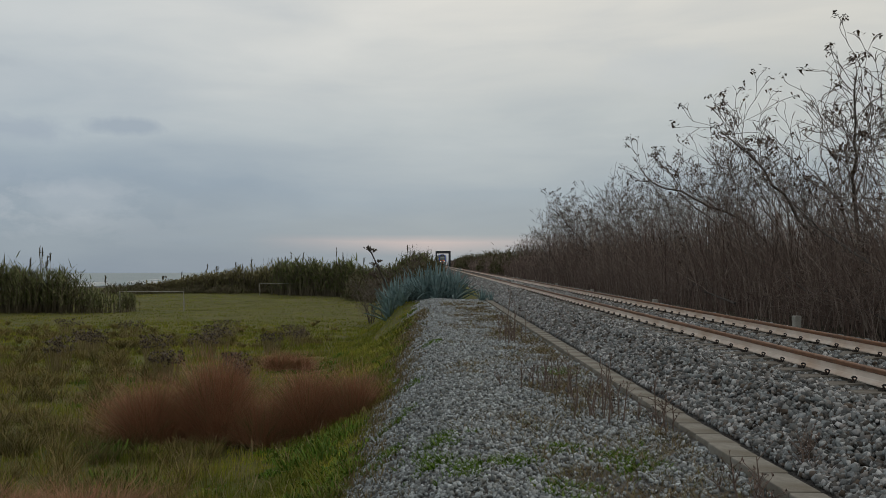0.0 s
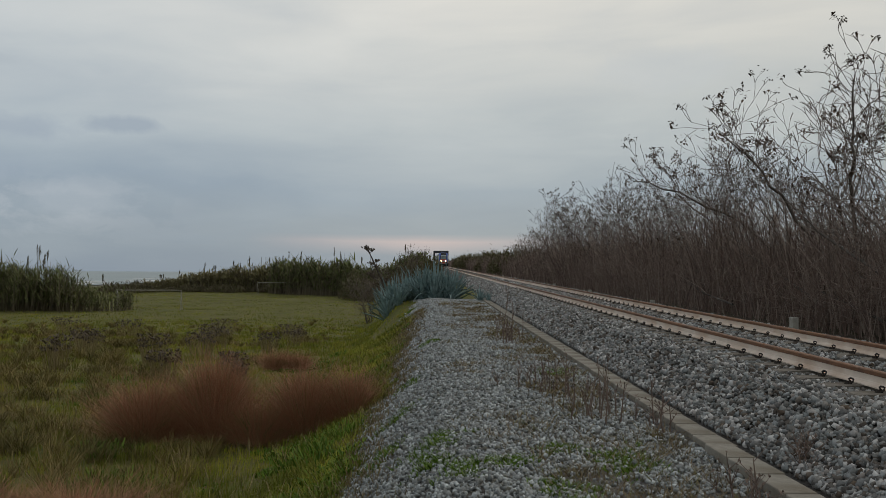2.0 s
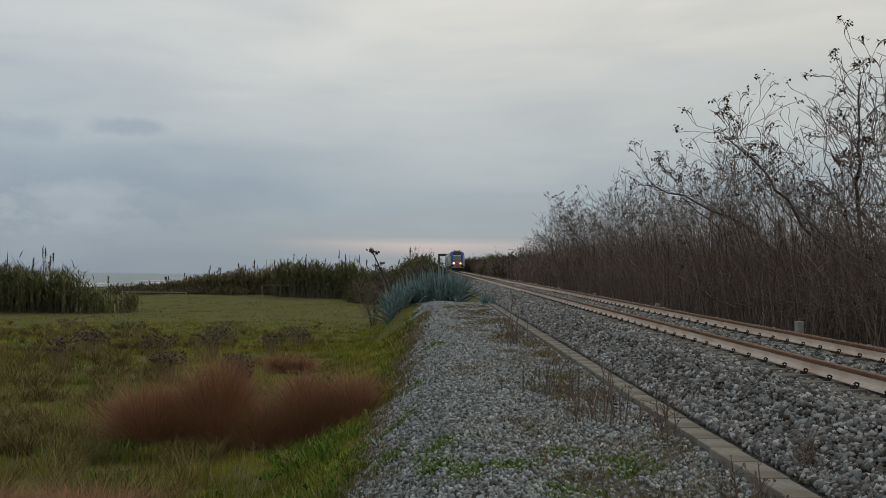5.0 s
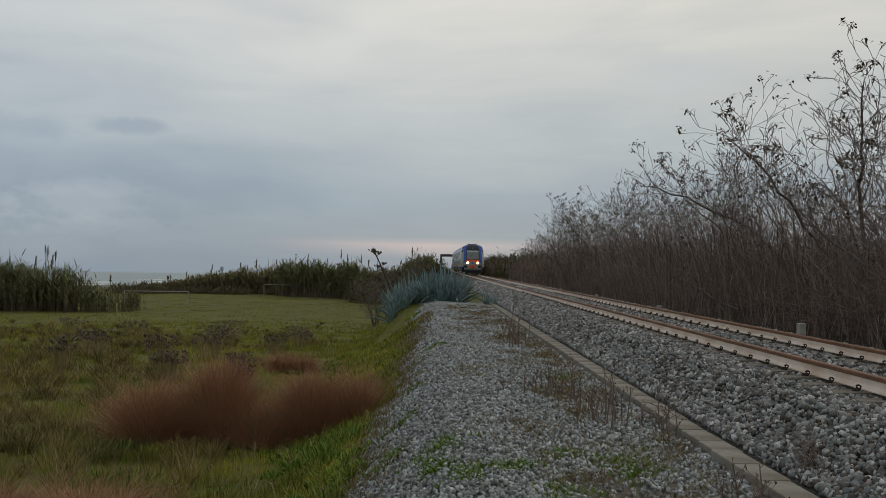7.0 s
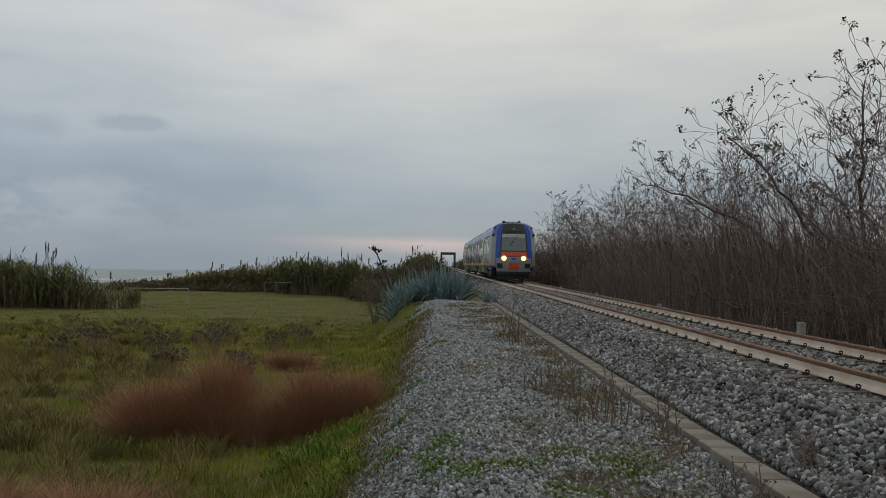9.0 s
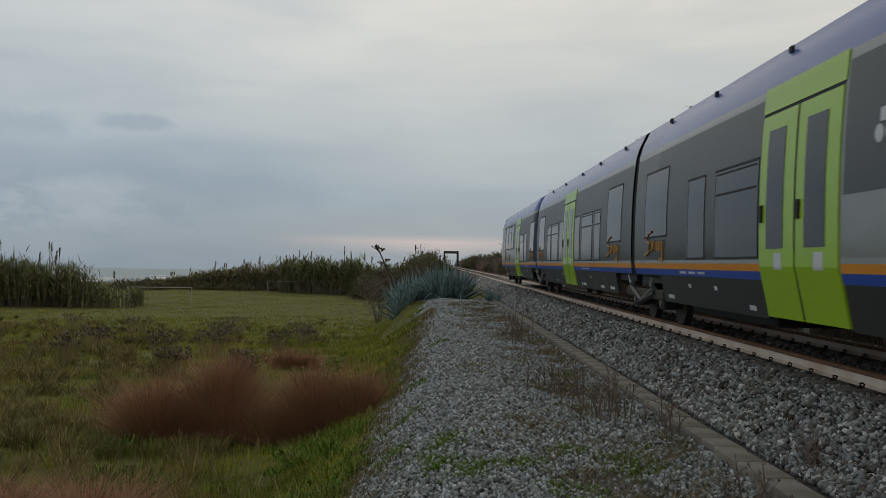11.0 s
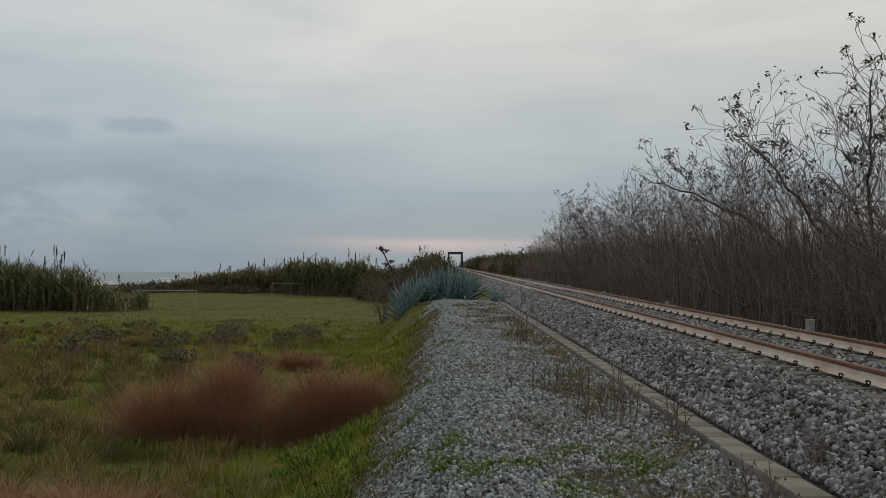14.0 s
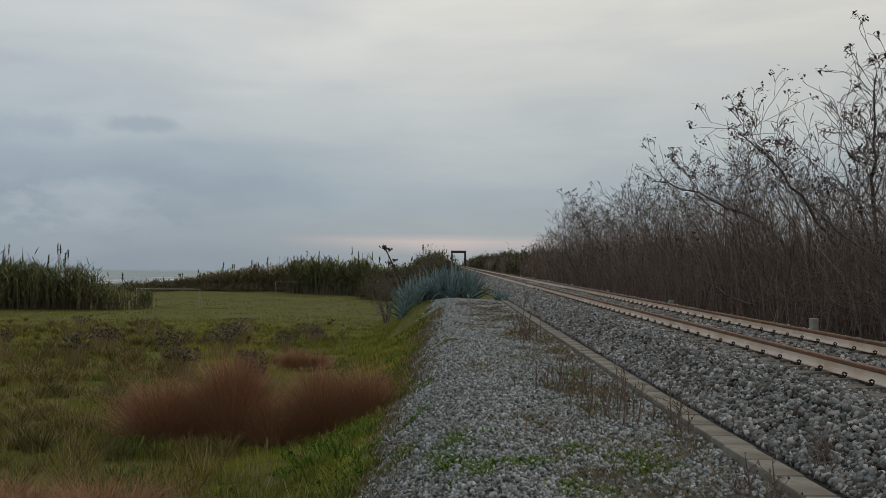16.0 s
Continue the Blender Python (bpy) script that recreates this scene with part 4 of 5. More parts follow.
def tufts(rng, centres, per, height, spread, lean=0.35):
    """Blade roots and tips for tufts round the given ground points; height: one per tuft."""
    n = len(centres)
    ang = rng.random((n, per)) * 2 * math.pi
    rad = spread[:, None] * np.sqrt(rng.random((n, per)))
    rx = centres[:, 0, None] + rad * np.cos(ang)
    ry = centres[:, 1, None] + rad * np.sin(ang)
    rz = land(rx, ry)
    h = height[:, None] * (0.55 + 0.6 * rng.random((n, per)))
    out = lean * (0.2 + rng.random((n, per))) * h
    a2 = ang + rng.normal(size=(n, per)) * 1.2
    roots = np.stack([rx, ry, rz - 0.02], 2).reshape(-1, 3)
    tips = np.stack([rx + out * np.cos(a2) + 0.06 * h, ry + out * np.sin(a2), rz + h], 2).reshape(-1, 3)
    return roots, tips


def field_points(rng, n, y0, y1, power):
    y = y0 + (y1 - y0) * rng.random(n) ** power
    left = -(0.55 * y + 4)
    x = left + (bank_edge(y) - 0.1 - left) * rng.random(n)
    return np.stack([x, y], 1)


def make_field_grass():
    rng = np.random.default_rng(21)
    # short green sward
    c = field_points(rng, 26000, 7, 110, 1.8)
    c = c[rng.random(len(c)) > smooth(55, 110, c[:, 1])]
    h = (0.06 + 0.08 * rng.random(len(c)) + 0.16 * np.clip(waves(c[:, 0] * 1.7 + 2, c[:, 1] * 1.3, 1.0) + 0.5 * waves(c[:, 0] * 4, c[:, 1] * 3, 1.0), 0, 1)) * np.clip(0.5 + 0.3 * (-1.0 - c[:, 0]), 0.45, 1.0)
    r, t = tufts(rng, c, 7, h, 0.12 + 0.1 * rng.random(len(c)))
    wd = (0.0045 + 0.00045 * r[:, 1]) * (0.7 + 0.6 * rng.random(len(r)))
    blades("field_grass", r, t, wd, MAT["grass"], "green and yellowing grass of the field", "grass", seed=1)
    # olive-brown tussocks
    c = field_points(rng, 2700, 8, 95, 1.55)
    keep = ((waves(c[:, 0] + 7, c[:, 1] * 0.8, 2.6) > 0.2) | (c[:, 0] < -0.27 * c[:, 1])) & (c[:, 0] < -2.3 - 0.06 * c[:, 1]) & (rng.random(len(c)) > smooth(40, 95, c[:, 1]))
    c = c[keep]
    h = 0.13 + 0.33 * rng.random(len(c)) ** 1.5 + 0.001 * c[:, 1]
    r, t = tufts(rng, c, 80, h, 0.05 + 0.16 * rng.random(len(c)), 1.35)
    wd = (0.003 + 0.0003 * r[:, 1]) * (0.7 + 0.6 * rng.random(len(r)))
    blades("grass_tussocks", r, t, wd, MAT["olive"], "olive-brown tussocks of dry grass", "grass", seed=2)
    # far meadow
    c = field_points(rng, 11000, 38, 215, 1.4)
    c = c[rng.random(len(c)) < smooth(36, 85, c[:, 1])]
    h = 0.05 + 0.14 * rng.random(len(c))
    r, t = tufts(rng, c, 6, h, 0.5 + 0.5 * rng.random(len(c)))
    wd = 0.02 + 0.0003 * r[:, 1]
    blades("far_meadow", r, t, wd, MAT["meadow"], "yellow-green grass of the far meadow", "grass", seed=3)
    # fresh green weeds along the foot of the bank
    n = 2400
    y = 6.5 + 32 * rng.random(n) ** 1.3
    c = np.stack([bank_edge(y) - 0.05 - (0.7 + 0.11 * y) * rng.random(n) ** 1.2, y], 1)
    c = c[waves(c[:, 0] * 1.6, c[:, 1] * 0.9, 1.1) + 0.5 * waves(c[:, 0] * 5, c[:, 1] * 4, 1.0) > 0.55]
    h = 0.03 + 0.08 * rng.random(len(c)) ** 1.5
    r, t = tufts(rng, c, 40, h, 0.10 + 0.12 * rng.random(len(c)), 1.3)
    blades("bank_weeds", r, t, 0.016 + 0.0009 * r[:, 1], MAT["green"], "fresh green weeds at the foot of the bank", "weeds", 0.3, seed=4)
    n = 1500
    y = 6.5 + 30 * rng.random(n) ** 1.2
    c = np.stack([bank_edge(y) - 0.05 - (0.5 + 0.05 * y) * rng.random(n), y], 1)
    r, t = tufts(rng, c, 16, 0.05 + 0.12 * rng.random(n), 0.1 + 0.1 * rng.random(n), 1.3)
    blades("bank_tufts", r, t, 0.004 + 0.0004 * r[:, 1], MAT["grass"], "green and straw tufts on the side of the bank", "grass", 0.2, seed=10)
    # leafy herbs among the tussocks
    n = 900
    c = field_points(rng, n, 8, 26, 1.2)
    c = c[(waves(c[:, 0] * 1.2 + 3, c[:, 1], 1.3) > 0.3) & (c[:, 0] > -0.36 * c[:, 1])]
    r, t = tufts(rng, c, 34, 0.10 + 0.16 * rng.random(len(c)), 0.10 + 0.14 * rng.random(len(c)), 1.1)
    r = r + (t - r) * 0.55
    blades("meadow_herbs", r, t, 0.014 + 0.014 * rng.random(len(r)), MAT["green"], "small-leaved green herbs between the tussocks", "weeds", 0.3, seed=8)
    # bent bleached blades
    c = field_points(rng, 500, 8, 30, 1.2)
    r, t = tufts(rng, c, 9, 0.12 + 0.2 * rng.random(len(c)), 0.12 + 0.1 * rng.random(len(c)), 1.6)
    blades("bleached_grass", r, t, 0.004 + 0.0003 * r[:, 1], MAT["straw"], "bleached bent blades among the tussocks", "grass", 0.3, seed=9)
    # patches on the gravel: green mats and straw
    spots = [(0.12, 9.3, 0.24), (0.3, 7.9, 0.22), (0.72, 8.0, 0.14), (1.67, 8.1, 0.30), (1.2, 8.6, 0.13), (-0.35, 12.6, 0.22), (1.95, 14.5, 0.28), (-0.2, 15.5, 0.2), (0.05, 8.5, 0.16), (1.05, 7.1, 0.2), (-0.45, 10.4, 0.18), (0.1, 21.0, 0.25)]
    c = np.concatenate([np.stack([sx + sr * rng.normal(size=int(220 * sr)) * 0.5, sy + sr * rng.normal(size=int(220 * sr)) * 0.9], 1) for sx, sy, sr in spots])
    r, t = tufts(rng, c, 20, 0.02 + 0.035 * rng.random(len(c)), 0.05 + 0.05 * rng.random(len(c)), 2.0)
    blades("path_weeds", r, t, 0.010 + 0.006 * rng.random(len(r)), MAT["green"], "low green weeds in the gravel", "weeds", seed=5)
    n = 3600
    y = 5.5 + 33 * rng.random(n) ** 1.25
    x = 0.3 + 2.05 * rng.random(n) ** 0.7
    c = np.stack([x, y], 1)
    c = c[waves(x * 2.0, y * 1.1, 1.0) + 0.6 * waves(x * 4 + 5, y * 3, 1.0) + 0.5 * rng.normal(size=n) > 0.42 - 0.6 * (x - 1.0)]
    r, t = tufts(rng, c, 14, 0.03 + 0.08 * rng.random(len(c)) ** 2, 0.08 + 0.12 * rng.random(len(c)), 2.0)
    blades("path_straw", r, t, 0.004 + 0.0004 * r[:, 1], MAT["dead_grass"], "dry straw-coloured grass on the bank", "grass", seed=6)
    n = 900
    y = 6 + 30 * rng.random(n)
    c = np.stack([bank_edge(y) + 0.22 * rng.normal(size=n), y], 1)
    r, t = tufts(rng, c, 14, 0.05 + 0.07 * rng.random(n), 0.1 + 0.05 * rng.random(n), 1.0)
    blades("edge_straw", r, t, 0.006 + 0.0006 * r[:, 1], MAT["dead_grass"], "straw-coloured grass on the edge of the bank", "grass", seed=7)


make_field_grass()


def make_russet_bush(cx, cy, lobes, strands, seed, label):
    """A low dome of very fine russet twigs that spread from its foot."""
    rng = np.random.default_rng(seed)
    bush = thing("dry_bush", label, "bush", pose(cx, cy, float(land(cx, cy))))
    stems = Soup()
    roots, tips = [], []
    for lx, ly, rx, ry, hh, share in lobes:
        lz = 0.45 * (float(land(cx + lx, cy + ly)) - float(land(cx, cy)))
        n = int(strands * share)
        a = rng.random(n) * 2 * math.pi
        q = np.sqrt(rng.random(n))
        ex, ey = lx + rx * q * np.cos(a), ly + ry * q * np.sin(a)
        ez = hh * np.sqrt(np.clip(1 - q ** 2 * 0.9, 0, 1)) * (0.6 + 0.48 * rng.random(n)) + 0.10
        k = 0.35 + 0.45 * rng.random(n)
        lump = 0.82 + 0.22 * np.sin(a * 3 + lx * 5) * q + 0.1 * np.sin(a * 7)
        ez = ez * lump
        out = 0.25 + 0.3 * k
        sx, sy = ex - (ex - lx) * out, ey - (ey - ly) * out
        sz = np.maximum(ez - 0.30 - 0.35 * k * hh, ez * 0.25)
        jit = rng.normal(size=(n, 3)) * 0.07
        roots.append(np.stack([sx, sy, sz + lz], 1) + jit * 0.5)
        tips.append(np.stack([ex, ey, ez + lz], 1) + jit * np.array([5.0, 5.0, 2.2]))
        for _ in range(90):
            b = rng.random() * 2 * math.pi
            w_ = math.sqrt(rng.random()) * 0.9
            p1 = (lx + rx * w_ * math.cos(b), ly + ry * w_ * math.sin(b), hh * math.sqrt(max(0.0, 1 - w_ * w_)) * 0.85 + lz)
            p0 = (lx + rx * 0.15 * math.cos(b), ly + ry * 0.15 * math.sin(b), lz - 0.05)
            pm = (p0[0] * 0.45 + p1[0] * 0.55, p0[1] * 0.45 + p1[1] * 0.55, lz + (p1[2] - lz) * 0.6 + 0.05)
            stems.tube([p0, pm, p1], [0.012, 0.008, 0.003], 4)
    st = new("stem_tangle", stems.mesh("stem_tangle", [MAT["straw"]]))
    st.parent = bush
    tagged(st, kind="stuff")
    r, t = np.concatenate(roots), np.concatenate(tips)
    ob = new("crown", blades("crown", r, t, np.full(len(r), 0.0042), MAT["russet"], "", "", 0.05, seed, False))
    ob.parent = bush
    tagged(ob, "haze of very fine russet twigs", kind="stuff")
    return bush


make_russet_bush(-3.3, 17.0, [(-0.35, 0.0, 1.0, 0.9, 1.75, 0.28), (-1.5, -0.2, 1.0, 0.9, 1.25, 0.22), (1.25, -0.2, 0.85, 0.8, 1.45, 0.22), (2.05, -0.3, 0.65, 0.7, 1.2, 0.18), (0.5, -0.5, 0.8, 0.6, 0.9, 0.1)], 27000, 31, "wide domed bush of fine russet twigs in the grass")
make_russet_bush(-3.8, 11.0, [(0.0, 0.0, 0.9, 0.8, 0.38, 0.5), (-1.2, 0.1, 0.9, 0.7, 0.36, 0.5)], 6500, 32, "low russet bush of fine dry twigs near the bank")
make_russet_bush(-4.6, 30.0, [(0.0, 0.0, 0.6, 0.5, 0.6, 0.5), (0.7, 0.2, 0.5, 0.4, 0.5, 0.5)], 4500, 33, "small brown bush of dry twigs in the meadow")


def branch(soup, rng, p, d, length, r, depth, tips, spread=0.55, up=0.25, sides=4):
    """A limb that bends and forks; the ends are gathered in tips."""
    steps = 4 if depth > 2 else 3
    pts, rad = [p.copy()], [r]
    for i in range(steps):
        d = (d + Vector((rng.gauss(0, 0.2), rng.gauss(0, 0.2), rng.gauss(0, 0.11) + up * 0.15))).normalized()
        p = p + d * (length / steps)
        pts.append(p.copy())
        rad.append(max(0.0075, r * (1 - 0.38 * (i + 1) / steps)))
    soup.tube(pts, rad, sides if depth > 1 else 3)
    if depth == 0:
        tips.append((pts[-1], d))
        return
    forks = rng.choice((2, 2, 3))
    for k in range(forks):
        at = pts[-1] if k == 0 else pts[rng.randint(max(1, steps - 2), steps)]
        ax = d.orthogonal().normalized()
        ax.rotate(Matrix.Rotation(rng.uniform(0, 2 * math.pi), 3, d))
        nd = (d + ax * rng.uniform(0.3, 1.0) * spread * (0.6 if k == 0 else 1.3) + Vector((0, 0, up * 0.5))).normalized()
        branch(soup, rng, at.copy(), nd, length * rng.uniform(0.6, 0.86), rad[-1] * rng.uniform(0.7, 0.9), depth - 1, tips, spread, up, sides)


def seed_bunch(soup, rng, p, size):
    """A drooping cluster of dry winged seeds."""
    for k in range(rng.randint(7, 12)):
        q = p + Vector((rng.gauss(0, 0.06), rng.gauss(0, 0.06), rng.gauss(0, 0.05))) * size
        soup.blade(q, q + Vector((rng.gauss(0, 0.06), rng.gauss(0, 0.06), rng.uniform(-0.1, 0.05))) * size, 0.06 * size, 0.1)


def shoots(crown, seeds, rng, tips, share, scale=1.0):
    """Short upturned fingers at the ends of the limbs, some with seed bunches."""
    for p, d in tips:
        for k in range(rng.randint(1, 3)):
            out = Vector((rng.gauss(0, 0.5), rng.gauss(0, 0.5), rng.uniform(0.1, 0.6)))
            e = p + (d * 0.6 + out) * 0.26 * scale
            m = p + (d * 0.9 + out * 0.6) * 0.13 * scale
            crown.tube([p, m, e], [0.010, 0.008, 0.006], 3)
            if rng.random() < share:
                seed_bunch(seeds, rng, e, scale)


def close_tree(tree, trunk, crown, seeds):
    for nm, s, mt in (("trunk", trunk, MAT["bark"]), ("crown", crown, MAT["twig"]), ("seed_mass", seeds, MAT["seeds"])):
        ob = new(nm, s.mesh(nm, [mt]))
        ob.parent = tree
        if nm == "seed_mass":
            tagged(ob, "brown dry seed bunches", kind="stuff")
    return tree


def make_tree(seed, stems, height, lean, bushy):
    """A bare, many-stemmed tree with spreading forks and dry seed bunches at the ends, leaning to the open side."""
    rng = random.Random(seed)
    tree = thing("bare_tree", "bare grey many-stemmed tree with brown seed bunches by the line", "tree", group="trees along the line")
    trunk, crown, seeds = Soup(), Soup(), Soup()
    tips = []
    for s_ in range(stems):
        a = rng.uniform(0, 2 * math.pi)
        d = Vector((math.cos(a) * lean * rng.uniform(0.3, 1.2) - 0.16, math.sin(a) * lean * rng.uniform(0.3, 1.2), 1)).normalized()
        p = Vector((rng.uniform(-0.4, 0.4), rng.uniform(-0.4, 0.4), -0.15))
        r = 0.062 * height / 7
        pts, rad = [p.copy()], [r]
        first = height * rng.uniform(0.36, 0.52)
        for i in range(6):
            d = (d + Vector((rng.gauss(-0.02, 0.09), rng.gauss(0, 0.09), 0.02))).normalized()
            p = p + d * first / 6
            pts.append(p.copy())
            rad.append(r * (1 - 0.09 * (i + 1)))
        trunk.tube(pts, rad, 6)
        for k in range(2 if not bushy else 3):
            ax = Vector((rng.gauss(-0.3, 1), rng.gauss(0, 1), 0)).normalized()
            nd = (d + ax * rng.uniform(0.2, 0.75)).normalized()
            branch(crown, rng, p.copy(), nd, height * rng.uniform(0.17, 0.25), rad[-1] * 0.72, 3, tips, 1.15, 0.12)
        for k in range(3):
            q = pts[rng.randint(2, 5)]
            ax = Vector((rng.gauss(-0.3, 1), rng.gauss(0, 1), 0.55)).normalized()
            branch(crown, rng, q.copy(), ax, height * rng.uniform(0.10, 0.2), rad[-1] * 0.45, 2, tips, 1.0, 0.2)
    shoots(crown, seeds, rng, tips, 0.10)
    return close_tree(tree, trunk, crown, seeds)


def make_leaning_tree(seed, x, y, tip, sag, spacing=0.75):
    """A tree whose trunk arches far out to one side, with upswept limbs along it; tip is given from its foot."""
    rng = random.Random(seed)
    tree = thing("leaning_tree", "bare grey tree arching over, brown seed bunches at its tips", "tree", pose(x, y, float(land(x, y))))
    trunk, crown, seeds = Soup(), Soup(), Soup()
    tip = Vector(tip)
    mid = Vector((tip.x * 0.36, tip.y * 0.36, tip.z * (0.5 + sag)))
    pts, tips = [], []
    n = 14
    for i in range(n + 1):
        t = i / n
        p = mid * (2 * t * (1 - t)) + tip * (t * t)
        pts.append(p + Vector((rng.gauss(0, 0.04), rng.gauss(0, 0.04), rng.gauss(0, 0.05))) * (i > 0))
    trunk.tube(pts, [0.075 * (1 - 0.8 * i / n) for i in range(n + 1)], 7)
    tips.append((pts[-1], (pts[-1] - pts[-2]).normalized()))
    for i in range(4, n):
        ahead = (pts[i + 1] - pts[i]).normalized()
        for k in range(2 if i % 2 else 1):
            side_ = Vector((rng.gauss(0, 0.7), rng.gauss(0, 0.7), rng.uniform(0.25, 1.0)))
            nd = (ahead * 0.7 + side_).normalized()
            branch(crown, rng, pts[i].copy(), nd, spacing * rng.uniform(0.6, 1.25), 0.028 * (1.25 - i / n), 2, tips, 1.1, 0.12)
    shoots(crown, seeds, rng, tips, 0.5)
    return close_tree(tree, trunk, crown, seeds)


def make_tree_row():
    kinds = [make_tree(41, 3, 7.0, 0.22, False), make_tree(42, 4, 7.0, 0.30, False), make_tree(43, 2, 7.0, 0.25, True), make_tree(44, 5, 7.0, 0.35, False), make_tree(45, 3, 7.0, 0.42, True)]
    rng = random.Random(50)
    spots = []
    y = 15.0
    while y < 120:
        tall = float(np.interp(y, [15, 23, 26, 30, 33, 38, 42, 48, 58, 68, 80, 100, 120], [6.9, 7.1, 6.9, 6.5, 6.3, 5.8, 5.9, 6.7, 6.5, 6.7, 5.6, 4.8, 3.5]))
        spots.append((rng.uniform(10.0, 11.6), y, tall * rng.uniform(0.92, 1.04)))
        for _ in range(2 if len(spots) % 2 else 1):
            spots.append((rng.uniform(12.2, 16.5), y + rng.uniform(-1, 1), tall * rng.uniform(0.85, 1.05)))
        y += rng.uniform(2.3, 3.4) * (1 + y / 160)
    # leafless bushes beyond the agaves
    for k in range(9):
        spots.append((rng.uniform(-6.0, -0.7), rng.uniform(84, 125), rng.uniform(4.2, 5.4)))
    for i, (x, y, h) in enumerate(spots):
        src = kinds[i % 5]
        m = pose(x, y, float(land(x, y)), 0, 0, rng.uniform(-70, 70)) @ Matrix.Diagonal((h / 7.2, h / 7.2, h / 7.2, 1))
        if i < 5:
            src.matrix_basis = m
        else:
            t = copy_thing(src, Matrix.Identity(4))
            t.matrix_basis = m


make_tree_row()
make_leaning_tree(141, 12.0, 28.0, (-4.4, 7.0, 4.6), 0.26)
make_leaning_tree(142, 11.4, 26.0, (-3.1, 1.2, 5.3), 0.16)
make_leaning_tree(143, 11.0, 59.0, (-3.3, 1.0, 4.9), 0.14, 0.8)
make_leaning_tree(144, 10.8, 24.3, (-0.2, -0.6, 6.1), 0.05)
make_leaning_tree(145, 12.5, 36.0, (-2.8, 3.0, 4.7), 0.2)


def make_thicket():
    """Crowded thin stems under and behind the trees."""
    rng = random.Random(61)
    s = Soup()
    n = 0
    for band, (count, y0, y1, x0, x1, h0, h1, r) in enumerate(((4600, 13, 62, 8.4, 12.5, 1.0, 3.6, 0.010), (3600, 13, 90, 12.5, 22, 2.0, 4.0, 0.02), (4200, 60, 160, 8.6, 14, 1.2, 3.2, 0.022), (3200, 150, 420, 8.8, 20, 1.4, 3.2, 0.05), (1500, 90, 300, 14, 40, 2.2, 3.5, 0.06))):
        for _ in range(count):
            y = y0 + (y1 - y0) * rng.random() ** 1.3
            x = x0 + (x1 - x0) * rng.random() ** 1.2
            h = rng.uniform(h0, h1) * (0.75 + 0.25 * math.sin(y * 0.4 + x)) * (1.0 if y < 90 else 0.86)
            z = float(GRADE * min(y, 420) - 0.3)
            lx, ly = rng.gauss(0, 0.22) * h, rng.gauss(0, 0.3) * h
            p1 = (x + lx * 0.4, y + ly * 0.4, z + h * 0.5)
            p2 = (x + lx + rng.gauss(0, 0.1), y + ly + rng.gauss(0, 0.1), z + h)
            s.tube([(x, y, z), p1, p2], [r, r * 0.8, r * 0.3], 3)
            for k in range(5 if band < 1 else 3):
                q = rng.uniform(0.3, 0.95)
                b = Vector((x, y, z)).lerp(Vector(p2), q)
                e = b + Vector((rng.gauss(0, 0.3), rng.gauss(0, 0.45), rng.uniform(-0.1, 0.6))) * (1 if band < 2 else 1.5)
                s.tube([b, e], [r * 0.5, r * 0.25], 3)
    # long thin rods that arch across the front
    for _ in range(1500):
        y = 15 + 65 * rng.random() ** 1.4
        x = rng.uniform(8.9, 12.5)
        h = rng.uniform(1.2, 3.8)
        run = rng.choice((-1, 1, 1)) * rng.uniform(0.4, 2.6)
        z = GRADE * y - 0.3
        a, b = Vector((x, y, z)), Vector((x - rng.uniform(-0.3, 0.9), y + run, z + h))
        m = a.lerp(b, 0.5) + Vector((0, -run * 0.12, h * 0.12))
        r = 0.0055 + 0.00016 * y
        s.tube([a, a.lerp(m, 0.55) + Vector((0, 0, 0.05)), m, b], [r * 1.5, r * 1.3, r, r * 0.5], 3)
        for k in range(3):
            q = m.lerp(b, rng.random())
            s.tube([q, q + Vector((rng.gauss(0, 0.2), rng.gauss(0, 0.35), rng.uniform(0.1, 0.5)))], [r * 0.7, r * 0.4], 3)
    tagged(new("thicket", s.mesh("thicket", [MAT["thicket"]])), "dense brown thicket of bare stems beside the line", "thicket", kind="stuff")
    # pale fallen and leaning branches at its edge
    for k, (a, b, c) in enumerate((((8.3, 26.0, 0.35), (8.6, 29.5, 0.55), (8.9, 33.5, 0.95)), ((8.9, 22.0, 0.6), (9.2, 25.5, 1.3), (9.6, 30.0, 2.0)), ((8.6, 18.0, 0.3), (8.8, 19.6, 0.5), (9.0, 22.0, 0.8)), ((9.0, 19.0, 1.2), (9.4, 23.0, 2.2), (10.0, 27.0, 3.4)))):
        s = Soup()
        s.tube([a, b, c], [0.035, 0.03, 0.015], 6)
        for q in range(7):
            t = rng.uniform(0.2, 0.95)
            p = Vector(a).lerp(Vector(b), t * 2) if t < 0.5 else Vector(b).lerp(Vector(c), t * 2 - 1)
            s.tube([p, p + Vector((rng.gauss(-0.1, 0.15), rng.gauss(0, 0.5), rng.uniform(0.0, 0.4)))], [0.012, 0.005], 4)
        tagged(new("fallen_branch", s.mesh("fallen_branch", [MAT["bark"]])), "pale dead branch leaning out of the thicket", "branch")


make_thicket()


